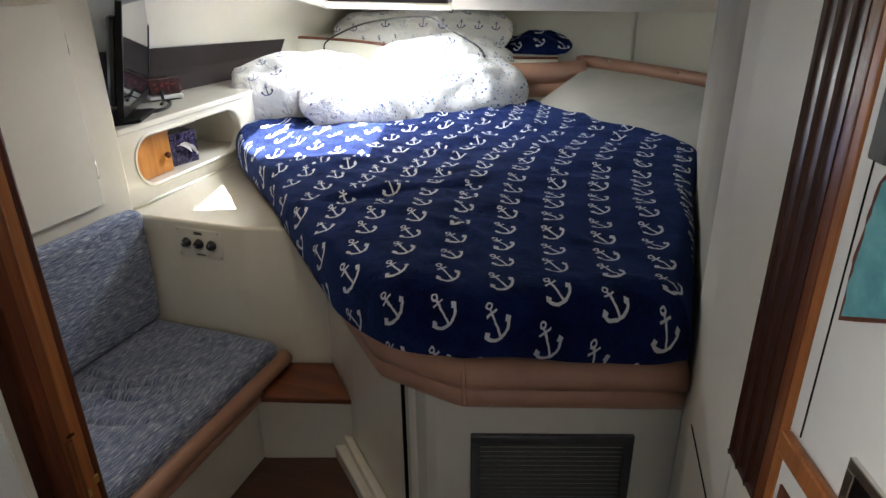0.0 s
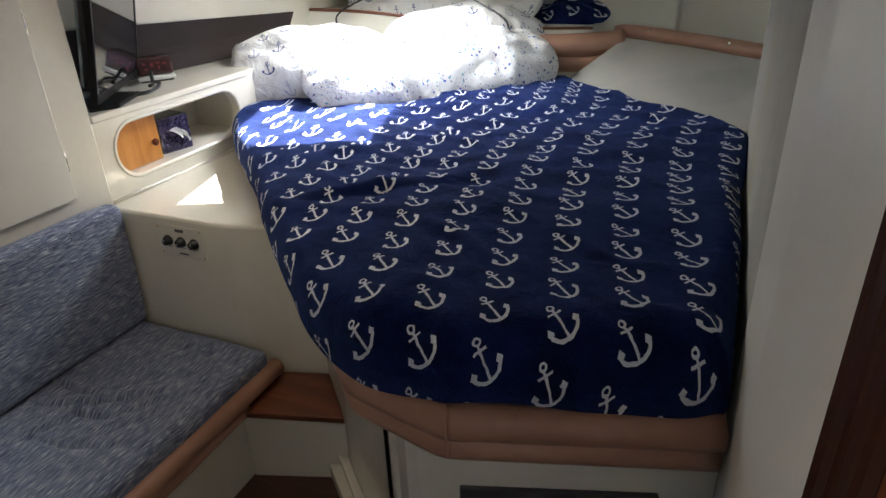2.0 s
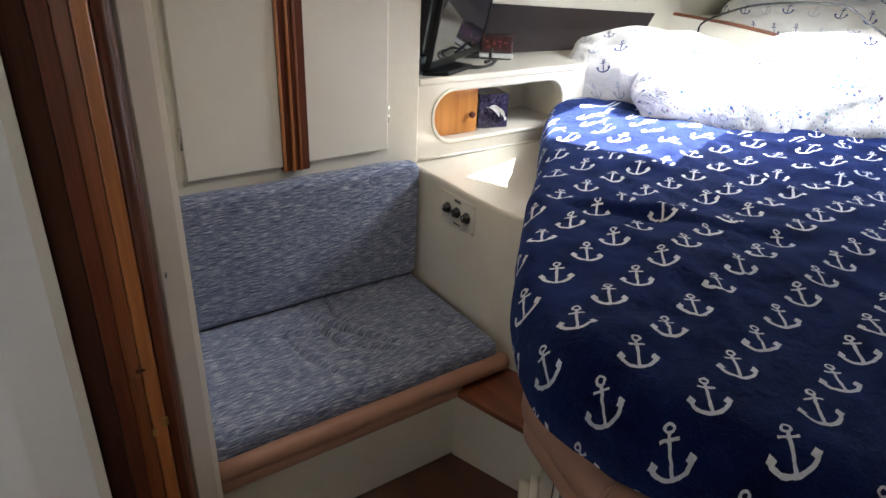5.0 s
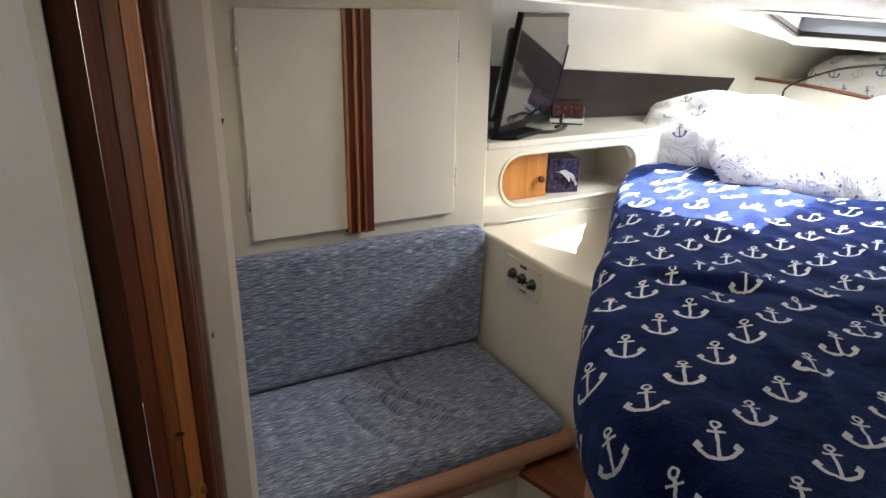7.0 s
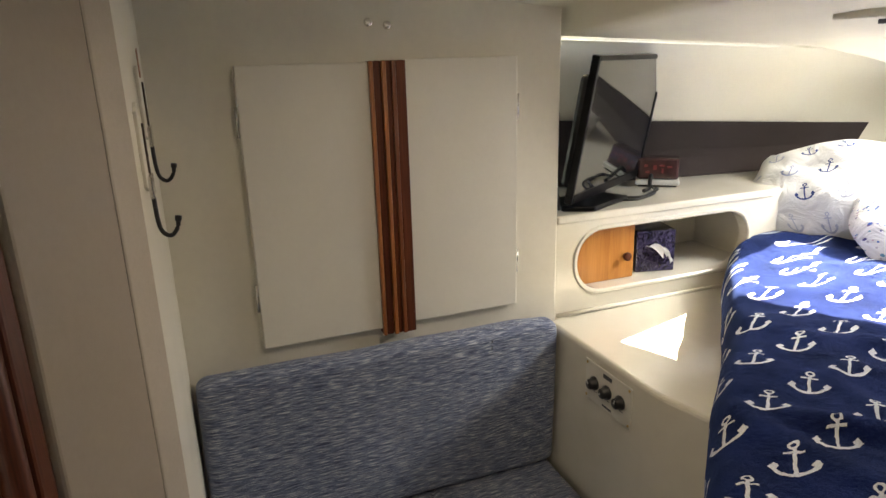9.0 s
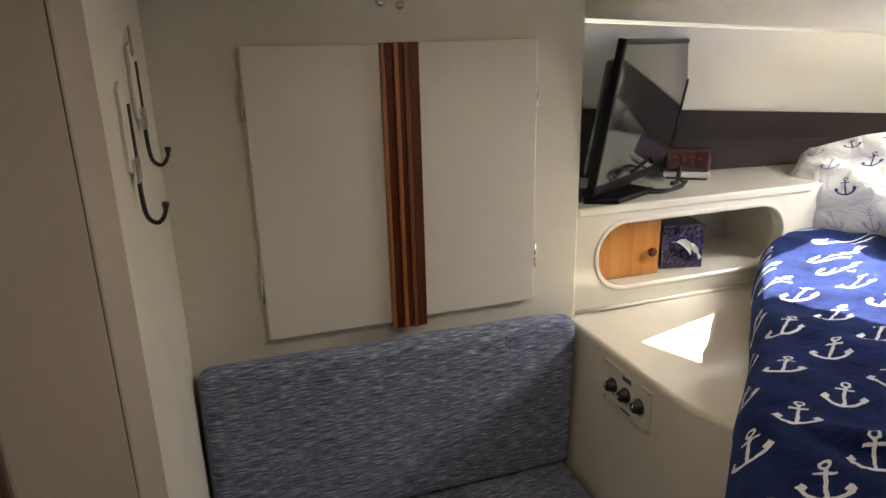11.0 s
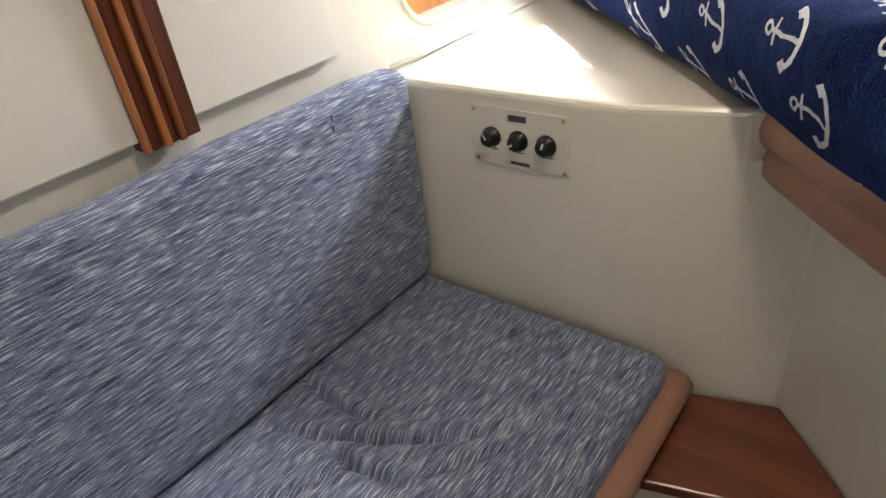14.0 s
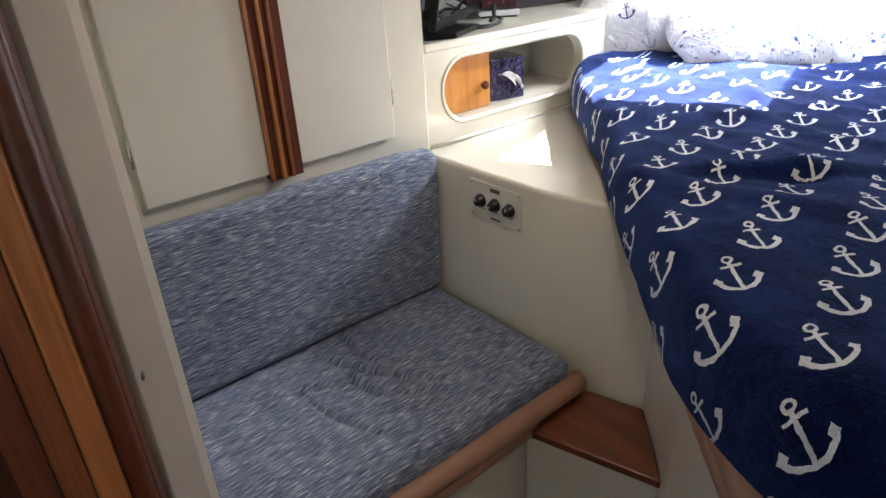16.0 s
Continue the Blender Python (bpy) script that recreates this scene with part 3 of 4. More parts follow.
def niche_wall():
    """The wall under the shelf with its rounded opening."""
    y0, y1, z0, z1 = 1.587, 2.45, CONSOLE_Z - 0.01, 1.02
    hy0, hy1, hz0, hz1, r = 1.652, 2.225, 0.808, 0.972, 0.078

    def hole(grow=0.0):
        pts = []
        for cy, cz, a0 in ((hy1 - r, hz1 - r, 0), (hy0 + r, hz1 - r, 90), (hy0 + r, hz0 + r, 180), (hy1 - r, hz0 + r, 270)):
            for k in range(9):
                a = radians(a0 + k * 11.25)
                pts.append((cy + (r + grow) * math.cos(a), cz + (r + grow) * math.sin(a)))
        return pts

    def outer(y, z):
        cy, cz = (hy0 + hy1) / 2, (hz0 + hz1) / 2
        dy, dz = y - cy, z - cz
        s = min((y1 - cy) / dy if dy > 0 else (y0 - cy) / dy if dy < 0 else 1e9, (z1 - cz) / dz if dz > 0 else (z0 - cz) / dz if dz < 0 else 1e9)
        return cy + dy * s, cz + dz * s
    bm = bmesh.new()
    h = hole()
    lip = hole(0.014)
    n = len(h)

    def ring(pts, x):
        return [bm.verts.new((x, y, z)) for y, z in pts]
    rings = [ring([outer(*p) for p in lip], NX), ring(lip, NX), ring(hole(0.011), NX + 0.004), ring(hole(0.004), NX + 0.004), ring(h, NX), ring(h, NX - 0.03)]
    for a, b in zip(rings, rings[1:]):
        for k in range(n):
            bm.faces.new((a[k], a[(k + 1) % n], b[(k + 1) % n], b[k]))
    # square off the outer corners
    for yy, zz in ((y0, z0), (y0, z1), (y1, z0), (y1, z1)):
        c = bm.verts.new((NX, yy, zz))
        near = sorted(range(n), key=lambda k: (rings[0][k].co - c.co).length)
        for k in near[:6]:
            a, b = rings[0][k], rings[0][(k + 1) % n]
            if abs(a.co.y - b.co.y) > 1e-5 and abs(a.co.z - b.co.z) > 1e-5:
                bm.faces.new((a, b, c))
                break
    return bm


structure(part("wall_niche", niche_wall(), M_GEL), "cream gelcoat wall with an oval niche", "wall")
structure(part("niche_lining", join(box((-1.93, 1.60, 0.785), (NX - 0.002, 2.30, 0.806)), box((-1.93, 1.60, 0.985), (NX - 0.002, 2.30, 1.0)), box((-1.95, 1.60, 0.80), (-1.93, 2.30, 1.0)), box((-1.93, 2.28, 0.80), (NX - 0.031, 2.30, 1.0)), box((-1.93, 1.60, 0.80), (NX - 0.031, 1.612, 1.0))), M_GEL), "cream lining of the niche", "niche")
structure(part("shelf", prism([(NX + 0.006, 1.587), (NX + 0.006, 2.30), (NX - 0.09, 2.60), (-1.80, 3.0), (-2.05, 3.0), (-2.08, 1.587)], 1.0, 1.022, 0.006, 3), M_GEL), "cream gelcoat shelf along the hull", "shelf")


structure(part("niche_fillet", tube([(NX + 0.002, 1.592 + 0.80 * k / 6, CONSOLE_Z + 0.002) for k in range(7)], 0.007, 10), M_GEL, smooth=True), "cream rounded joint between console and niche wall", "trim")


def hull_panel():
    ys = (1.55, 1.85, 2.2, 2.55, 2.885)
    rows = []
    for j in range(7):
        row = []
        for y in ys:
            z = 1.024 + (1.222 - 0.055 * (y - 1.9) / 0.985 - 1.024) * j / 6
            row.append((hull_x(y, z) + 0.010, y, z))
        rows.append(row)
    return structure(part("hull_panel", solid(rows, (-0.008, 0, 0)), M_BROWNFELT), "dark brown felt panel on the hull above the shelf", "panel")


hull_panel()


def niche_locker():
    k = empty("niche_locker")
    part("door", box((-1.735, 1.615, 0.807), (-1.712, 1.868, 0.984), 0.002), M_LOCKER, k, "orange varnished pine board")
    knob = part("knob", lathe([(0.006, 0), (0.008, 0.006), (0.012, 0.010), (0.012, 0.016), (0.008, 0.020)], 16), M_WOODDARK, k, "round dark knob", True)
    knob.matrix_world = pose(-1.712, 1.838, 0.872, 0, 90, 0)
    return tagged(k, "orange pine locker door with a dark knob in the niche", "locker")


niche_locker()


def tissue_box():
    t = empty("tissue_box")
    m = Mat("dark_purple_printed_card", 0.25, coat=0.5)
    m.colour(m.ramp(m.noise(60, distort=2), [(0.4, (0.016, 0.012, 0.035)), (0.55, (0.06, 0.05, 0.12)), (0.7, (0.16, 0.15, 0.22))]))
    place = pose(-1.775, 1.965, 0.806, 0, 0, -14)
    part("carton", box((-0.055, -0.058, 0), (0.055, 0.058, 0.122), 0.003, place), m.m, t, "dark purple printed carton")
    fan = [[place @ Vector((0.057 + 0.022 * v + 0.004 * math.sin(u * 9) * v, -0.016 + 0.036 * u + v * (0.034 - 0.020 * u), 0.080 + 0.008 * math.sin(u * 8 + 2 * v) * (0.4 + v) - 0.030 * v * v - 0.016 * u * u + 0.010 * v)) for u in [k / 12 - 0.5 + k / 24 for k in range(17)]] for v in [k / 7 for k in range(8)]]
    part("tissue", sheet(fan), M_TISSUE, t, "white tissue pulled out", True)
    return tagged(t, "dark purple tissue box with a white tissue", "tissue box")


tissue_box()


# ---------- berth ----------
def offset_path(pts, d):
    out = []
    P = [Vector(p).to_2d() for p in pts]
    for i, p in enumerate(P):
        t = (P[min(i + 1, len(P) - 1)] - P[max(i - 1, 0)]).normalized()
        out.append(p + Vector((-t.y, t.x)) * d)
    return out



berth_base = prism([(-1.09, 1.600), (-0.975, 1.628), (-0.80, 1.445), (-0.60, 1.255), (-0.425, 1.082), (-0.40, 1.0795), (0.112, 1.244), (0.112, 2.44), (-0.55, 3.15), (-1.0, 3.35), (-1.66, 2.36), (-1.08, 1.82)], 0.0, 0.68, 0.003)
structure(part("berth_base", berth_base, M_GEL), "cream berth base with a locker door", "berth base")
structure(part("locker_seam", box((-0.005, -0.003, 0.20), (0.005, 0.004, 0.60), 0, pose(-0.515, 1.166, 0, 0, 0, -45)), M_SHADOWGAP), "black gap beside the locker door", "seam")
structure(part("locker_trim", box((-0.012, -0.006, 0.0), (0.012, 0.006, 0.62), 0.003, pose(-0.474, 1.126, 0, 0, 0, -45)), M_PANEL), "cream locker door edge", "trim")


def rim():
    r = empty("berth_bolster")
    for name, dz, off, rad in (("upper_roll", 0.721, 0.0, 0.034), ("lower_roll", 0.671, 0.006, 0.032)):
        pts = [(p.x, p.y, dz) for p in offset_path(smooth_path([(x, y, 0) for x, y in RIM], 6), 0.036 + off)]
        bm = tube(pts, lambda s: rad * min(1, 0.80 + 14 * s), 18)
        part(name, bm, M_VINYL, r, smooth=True)
    return tagged(r, "pink-brown padded vinyl bolster around the berth", "bolster")


rim()


def vent():
    d = Vector((0.345, 0.111)).normalized()
    yaw = math.degrees(math.atan2(d.y, d.x))
    m = pose(-0.327, 1.104, 0.0, 0, 0, yaw)
    v = empty("air_vent")
    w, z0, z1 = 0.362, 0.285, 0.541
    part("frame", join(box((0, -0.012, z1 - 0.022), (w, 0.004, z1), 0.003, m), box((0, -0.012, z0), (w, 0.004, z0 + 0.022), 0.003, m), box((0, -0.0121, z0 + 0.022), (0.022, 0.004, z1 - 0.022), 0.003, m), box((w - 0.022, -0.0121, z0 + 0.022), (w, 0.004, z1 - 0.022), 0.003, m)), M_ALU, v, "grey metal frame")
    part("backing", box((0.02, 0.001, z0 + 0.02), (w - 0.02, 0.003, z1 - 0.02), 0, m), M_SHADOWGAP, v)
    slat = box((0.022, -0.006, -0.001), (w - 0.022, 0.006, 0.001), 0)
    slat.transform(pose(0, 0, 0, 32))
    first = None
    n = 16
    for k in range(n):
        z = z0 + 0.03 + (z1 - z0 - 0.058) * k / (n - 1)
        if first is None:
            first = part("slat", slat, M_ALU, v)
            ob = first
        else:
            ob = new("slat", first.data)
            ob.parent = v
        ob.matrix_world = m @ Matrix.Translation((0, -0.003, z))
    return tagged(v, "grey metal louvred air vent in the berth base", "vent")


vent()

BED = [(-0.33, 1.075), (-0.10, 1.135), (0.075, 1.195), (0.103, 1.30), (0.106, 2.0), (0.106, 2.46), (-0.25, 2.78), (-0.60, 3.10), (-0.86, 3.30), (-1.15, 3.08), (-1.50, 2.75), (-1.70, 2.42), (-1.62, 2.13), (-1.385, 1.875), (-1.150, 1.645), (-1.020, 1.500), (-0.894, 1.372), (-0.766, 1.248), (-0.650, 1.147), (-0.494, 1.070)]


FOLDS = [(-0.80, 1.60, 0.75, 0.16, 0.022, 0.016), (-0.68, 1.64, 0.62, 0.20, 0.020, -0.012), (-0.62, 1.72, 0.70, 0.22, 0.03, 0.012), (-0.45, 1.90, 0.55, 0.25, 0.03, 0.010), (-0.95, 1.92, 0.9, 0.14, 0.025, 0.010), (-0.30, 2.2, 0.5, 0.3, 0.04, 0.010), (-0.75, 2.15, 0.8, 0.2, 0.03, -0.010), (-1.10, 1.86, 0.75, 0.12, 0.02, 0.010)]


def bed_top(x, y):
    p = Vector((x * 3.1, y * 3.1, 0.3))
    w = Vector((x + 0.35 * y, y * 1.6, 2.0)) * 3.0
    ridge = 0.22 - min(0.22, abs(noise.noise(w))) + 0.6 * (0.18 - min(0.18, abs(noise.noise(w * 2.1))))
    return 0.893 + 0.014 * noise.noise(p) + 0.007 * noise.noise(p * 3.3) + 0.045 * ridge + 1.2 * sum(d * math.exp(-(((x - x0) * math.cos(a) + (y - y0) * math.sin(a)) / ln) ** 2 - ((-(x - x0) * math.sin(a) + (y - y0) * math.cos(a)) / wd) ** 2) for x0, y0, a, ln, wd, d in FOLDS)


def drawn(w):
    """Where the cloth lies on its print: pulled a little askew and bunched towards the foot."""
    x, y = max(-1.2, min(0.7, w.x)), max(-0.5, min(1.2, w.y)) - 0.1
    sx, sy = w.x - x, w.y - 0.1 - y
    u = 0.0159 + 1.0112 * x + 0.0459 * y - 0.0730 * x * x - 0.0696 * x * y - 0.1265 * y * y + 0.0608 * x ** 3 + 0.0340 * x * x * y + 0.0587 * x * y * y - 0.0200 * y ** 3
    v = 0.0389 - 0.0411 * x + 0.9408 * y + 0.0928 * x * x + 0.0857 * x * y + 0.0845 * y * y + 0.0488 * x ** 3 - 0.2657 * x * x * y + 0.0627 * x * y * y - 0.1553 * y ** 3
    return u + sx, v + 0.9 * sy


def blanket():
    """Laid over the mattress: flat on top, rolled over its edge, falling to the bolster."""
    pts = smooth_path([(x, y, 0) for x, y in BED + BED[:1]], 10)[:-1]
    c = Vector((-0.72, 2.05, 0))
    n = len(pts)
    bm = bmesh.new()
    uvl = bm.loops.layers.uv.new("UVMap")
    rings = [[] for _ in range(68)]
    flat = {}
    for k, p in enumerate(pts):
        ray = p - c
        full = ray.length
        d = ray / full
        foot = max(0.0, min(1.0, (1.62 - p.y) / 0.35)) * max(0.0, min(1.0, (p.x + 0.66) / 0.25))
        wide, deep = 0.050 + 0.050 * foot, 0.060 + 0.035 * foot
        inner = full - wide
        prof = [(inner * j / 50, 0.0) for j in range(1, 51)]
        prof += [(inner + wide * math.sin(a), -deep * (1 - math.cos(a))) for a in [math.pi / 2 * j / 9 for j in range(1, 10)]]
        run, last = 0.0, None
        top_edge = 0.0
        for j, (r, dz) in enumerate(prof):
            q = c + d * r
            z = bed_top(q.x, q.y) + dz
            fall = max(0.0, r - inner) / wide
            ripple = 0.006 * noise.noise(Vector((q.x * 9, q.y * 9, 4.0))) * fall
            at = Vector((q.x + d.x * ripple, q.y + d.y * ripple, z))
            run += r if last is None else math.hypot(r - last[0], dz - last[1])
            last = (r, dz)
            v = bm.verts.new(at)
            flat[v] = Vector((c.x + d.x * run, c.y + d.y * run))
            rings[j].append(v)
            top_edge = z
        # the fall at the side, tucked in behind the bolster
        over = max(0.0, 1 - ((p.x + 0.66) / 0.26) ** 2) if p.y < 1.6 else 0.0
        hem = 0.764 - 0.010 * foot - 0.016 * over + 0.004 * math.sin(k * 0.31) - 0.006 * noise.noise(Vector((p.x * 6, p.y * 6, 1.0)))
        for j in range(9):
            t = (j + 1) / 9
            z = top_edge + (hem - top_edge) * t
            out = 0.004 * math.sin(math.pi * t) - (0.022 - 0.020 * foot - 0.008 * over) * t * t + 0.005 * noise.noise(Vector((p.x * 9, p.y * 9, z * 5)))
            v = bm.verts.new((p.x + d.x * out, p.y + d.y * out, z))
            far = run + (top_edge - hem) * t
            flat[v] = Vector((c.x + d.x * far, c.y + d.y * far))
            rings[59 + j].append(v)
    for a, b in zip(rings, rings[1:]):
        for k in range(n):
            bm.faces.new((a[k], a[(k + 1) % n], b[(k + 1) % n], b[k]))
    mid = bm.verts.new((c.x, c.y, bed_top(c.x, c.y)))
    flat[mid] = Vector((c.x, c.y))
    for k in range(n):
        bm.faces.new((mid, rings[0][k], rings[0][(k + 1) % n]))
    for f in bm.faces:
        for lp in f.loops:
            u, v = drawn(flat[lp.vert] - BLANKET_ORIGIN)
            lp[uvl].uv = (u + BLANKET_CELL[0] * 20.5 + BLANKET_CELL[2] * 20, v + BLANKET_CELL[1] * 20.5)
    b = part("blanket", bm, M_BLANKET, smooth=True)
    return tagged(b, "navy fleece blanket printed with white anchors over the berth", "blanket")


blanket()


def pillow_mesh(w, h, t, seed, flop=0.0):
    """A soft pillow in its own xz plane, front to -y, bottom edge at z=0."""
    bm = bmesh.new()
    uvl = bm.loops.layers.uv.new("UVMap")
    nu, nv = 56, 40

    def surf(u, v, side):
        a, b = 2 * u - 1, 2 * v - 1
        eu, ev = abs(a), abs(b)
        # edges bow inwards, corners stay out as small ears
        x = a * w / 2 * math.sqrt(1 - 0.36 * b * b) * (1.06 + 0.05 * eu ** 8 * ev ** 8)
        z = b * h / 2 * math.sqrt(1 - 0.42 * a * a) * (1.06 + 0.05 * eu ** 8 * ev ** 8)
        th = t * (max(0.0, 1 - eu ** 2.2) * max(0.0, 1 - ev ** 2.2)) ** 0.62
        q = Vector((x * 6 + seed * 3.1, z * 6, side * 2.0))
        r = math.hypot(a, b)
        ang = math.atan2(b, a)
        folds = 0.010 * math.sin(ang * 11 + 5 * noise.noise(q * 0.7)) * min(1.0, r ** 3) * (1 - max(eu, ev) ** 6)
        wr = 0.030 * noise.noise(q) + 0.014 * noise.noise(q * 2.6) - 0.030 * (0.3 - min(0.3, abs(noise.noise(q * 1.3 + Vector((seed, 7, 0)))))) - 0.020 * (0.2 - min(0.2, abs(noise.noise(q * 2.4 + Vector((3, seed, 0)))))) + folds
        y = side * (th * 0.5 + wr * min(1.0, th / t + 0.08))
        sag = flop * max(0.0, v - 0.4) ** 2
        wave = 0.020 * noise.noise(Vector((x * 4, z * 4, seed))) + 0.012 * noise.noise(Vector((x * 9, z * 9, seed + 5)))
        return Vector((x + 0.018 * noise.noise(Vector((z * 9, seed, x * 3))), y + sag * 0.45 * h + wave, z - 0.30 * sag * h + h / 2 + 0.018 * noise.noise(Vector((x * 7, seed + 3, 0)))))
    for side in (-1, 1):
        g = [[bm.verts.new(surf(i / nu, j / nv, side)) for i in range(nu + 1)] for j in range(nv + 1)]
        for j in range(nv):
            for i in range(nu):
                f = bm.faces.new((g[j][i], g[j][i + 1], g[j + 1][i + 1], g[j + 1][i]))
                for lp, (a, b) in zip(f.loops, ((i, j), (i + 1, j), (i + 1, j + 1), (i, j + 1))):
                    lp[uvl].uv = (a / nu * w + 5 + seed * 0.37, b / nv * h + 5)
    bmesh.ops.remove_doubles(bm, verts=bm.verts, dist=0.002)
    return bm


def pillow(m, w, h, t, seed, mat, label, flop=0.0):
    ob = part("pillow", pillow_mesh(w, h, t, seed, flop), mat, smooth=True)
    ob.matrix_world = m
    return tagged(ob, label, "pillow", "pillows at the berth head")


HEAD = 43
pillow(pose(-1.45, 2.515, 0.852, -36, 0, HEAD + 3), 0.66, 0.40, 0.24, 1.0, M_PILLOW_ANCHOR, "white pillow with navy and grey anchors against the berth head", 0.9)
pillow(pose(-0.98, 3.02, 0.845, -32, 0, HEAD - 2), 0.74, 0.44, 0.24, 2.0, M_PILLOW_ANCHOR, "white pillow with navy and grey anchors against the berth head", 0.9)
pillow(pose(-1.155, 2.455, 0.862, -54, 0, HEAD + 3), 0.53, 0.37, 0.22, 3.0, M_PILLOW_SPECK, "white pillow with coloured speckles leaning on another pillow", 0.8)
pillow(pose(-0.815, 2.815, 0.862, -50, 0, HEAD - 4), 0.60, 0.385, 0.22, 4.0, M_PILLOW_SPECK, "white pillow with coloured speckles leaning on another pillow", 0.8)


# ---------- settee ----------
def cushion_mesh(lo, hi, r, puff, seed, crease=False, step=0.0045):
    """A soft block: a rounded section in xz, swept along y with rounded ends."""
    bm = bmesh.new()
    uvl = bm.loops.layers.uv.new("UVMap")
    (x0, y0, z0), (x1, y1, z1) = lo, hi
    nx, nz, ny = int((x1 - x0) / step), int((z1 - z0) / step), int((y1 - y0) / step)

    def section(inset):
        q = max(0.002, r - inset)
        a0, a1, b0, b1 = x0 + inset + q, x1 - inset - q, z0 + inset + q, z1 - inset - q
        pts = [(a0 + (a1 - a0) * k / nx, b0 - q) for k in range(nx)]
        pts += [(a1 + q * math.sin(t), b0 - q * math.cos(t)) for t in [math.pi / 2 * k / 7 for k in range(7)]]
        pts += [(a1 + q, b0 + (b1 - b0) * k / nz) for k in range(nz)]
        pts += [(a1 + q * math.cos(t), b1 + q * math.sin(t)) for t in [math.pi / 2 * k / 7 for k in range(7)]]
        pts += [(a1 - (a1 - a0) * k / nx, b1 + q) for k in range(nx)]
        pts += [(a0 - q * math.sin(t), b1 + q * math.cos(t)) for t in [math.pi / 2 * k / 7 for k in range(7)]]
        pts += [(a0 - q, b1 - (b1 - b0) * k / nz) for k in range(nz)]
        pts += [(a0 - q * math.cos(t), b0 - q * math.sin(t)) for t in [math.pi / 2 * k / 7 for k in range(7)]]
        return pts
    ends = [(r * (1 - math.cos(t)), r * (1 - math.sin(t))) for t in [math.pi / 2 * k / 6 for k in range(7)]]
    stations = [(y0 + dy, inset) for dy, inset in ends]
    stations += [(y0 + r + (y1 - y0 - 2 * r) * k / ny, 0.0) for k in range(1, ny)]
    stations += [(y1 - dy, inset) for dy, inset in reversed(ends)]
    outline = section(0.0)
    along = [0.0]
    for p, q in zip(outline, outline[1:] + outline[:1]):
        along.append(along[-1] + math.dist(p, q))
    rings = [[bm.verts.new((x, y, z)) for x, z in section(inset)] for y, inset in stations]
    n = len(outline)
    for (ya, _), (yb, _), g, h in zip(stations, stations[1:], rings, rings[1:]):
        for k in range(n):
            f = bm.faces.new((g[k], g[(k + 1) % n], h[(k + 1) % n], h[k]))
            for lp, uv in zip(f.loops, ((along[k], ya), (along[k + 1], ya), (along[k + 1], yb), (along[k], yb))):
                lp[uvl].uv = (uv[0] + seed, uv[1])
    for ring in (rings[0], rings[-1]):
        f = bm.faces.new(ring)
        for lp in f.loops:
            lp[uvl].uv = (lp.vert.co.z - lp.vert.co.x + seed, lp.vert.co.y)
    c = (Vector(lo) + Vector(hi)) / 2
    half = (Vector(hi) - Vector(lo)) / 2
    for v in bm.verts:
        q = Vector([(a - b) / h for a, b, h in zip(v.co, c, half)])
        n = Vector((noise.noise(v.co * 5 + Vector((seed, 0, 0))), noise.noise(v.co * 5 + Vector((0, seed, 9))), noise.noise(v.co * 6 + Vector((4, seed, 0)))))
        v.co += n * 0.004
        soft = [max(0, 1 - abs(t) ** 2.5) for t in q]
        k = min(range(3), key=lambda i: half[i])
        other = [i for i in range(3) if i != k]
        v.co[k] += (1 if q[k] > 0 else -1) * puff * soft[other[0]] * soft[other[1]]
        if crease and q.z > 0.5:
            x, y = v.co.x, v.co.y
            for x0, y0, a, ln, wd, dp in CREASES:
                dx, dy = x - x0, y - y0
                s, t = dx * math.cos(a) + dy * math.sin(a), -dx * math.sin(a) + dy * math.cos(a)
                t -= 0.10 * s * s / ln
                e = math.exp(-(s / ln) ** 2) * (math.exp(-(t / (0.42 * wd)) ** 2) - 0.55 * math.exp(-((t - 1.2 * wd) / (0.8 * wd)) ** 2) - 0.2 * math.exp(-((t + 1.3 * wd) / wd) ** 2))
                v.co.z -= 0.95 * dp * e
    return bm


CREASES = [(-1.522, 1.191, -0.13, 0.075, 0.014, 0.013), (-1.39, 1.172, 0.53, 0.15, 0.016, 0.017), (-1.392, 1.116, 0.07, 0.075, 0.015, 0.013), (-1.264, 1.206, 0.96, 0.06, 0.016, 0.009), (-1.42, 1.07, 1.2, 0.12, 0.017, 0.011), (-1.33, 1.02, 0.23, 0.09, 0.018, 0.009), (-1.45, 0.95, 1.39, 0.09, 0.020, 0.007)]
tagged(part("seat_cushion", cushion_mesh((-1.640, 0.700, 0.270), (-1.118, 1.548, 0.372), 0.030, 0.006, 2.0, True, 0.0028), M_TWEED, smooth=True), "creased blue-grey tweed seat cushion on the settee", "cushion")


def back_cushion():
    bm = cushion_mesh((-1.650, 0.698, 0.372), (-1.585, 1.553, 0.785), 0.026, 0.007, 5.0)
    for v in bm.verts:
        k = (v.co.z - 0.372) / 0.41
        v.co.x += 0.008 * k
        if v.co.y > 1.45:
            v.co.z -= 0.012 * ((v.co.y - 1.45) / 0.1) * max(0, k - 0.3)
    b = part("back_cushion", bm, M_TWEED, smooth=True)
    for k in range(7):
        part("stitch", tube([(-1.5805 + 0.0085 * k / 6, 1.362, 0.655 + 0.017 * k), (-1.5795 + 0.0085 * k / 6, 1.3625, 0.664 + 0.017 * k)], 0.0012, 6), M_WIRE, b, "dark stitch")
    return tagged(b, "blue-grey tweed back cushion against the bulkhead", "cushion")


back_cushion()


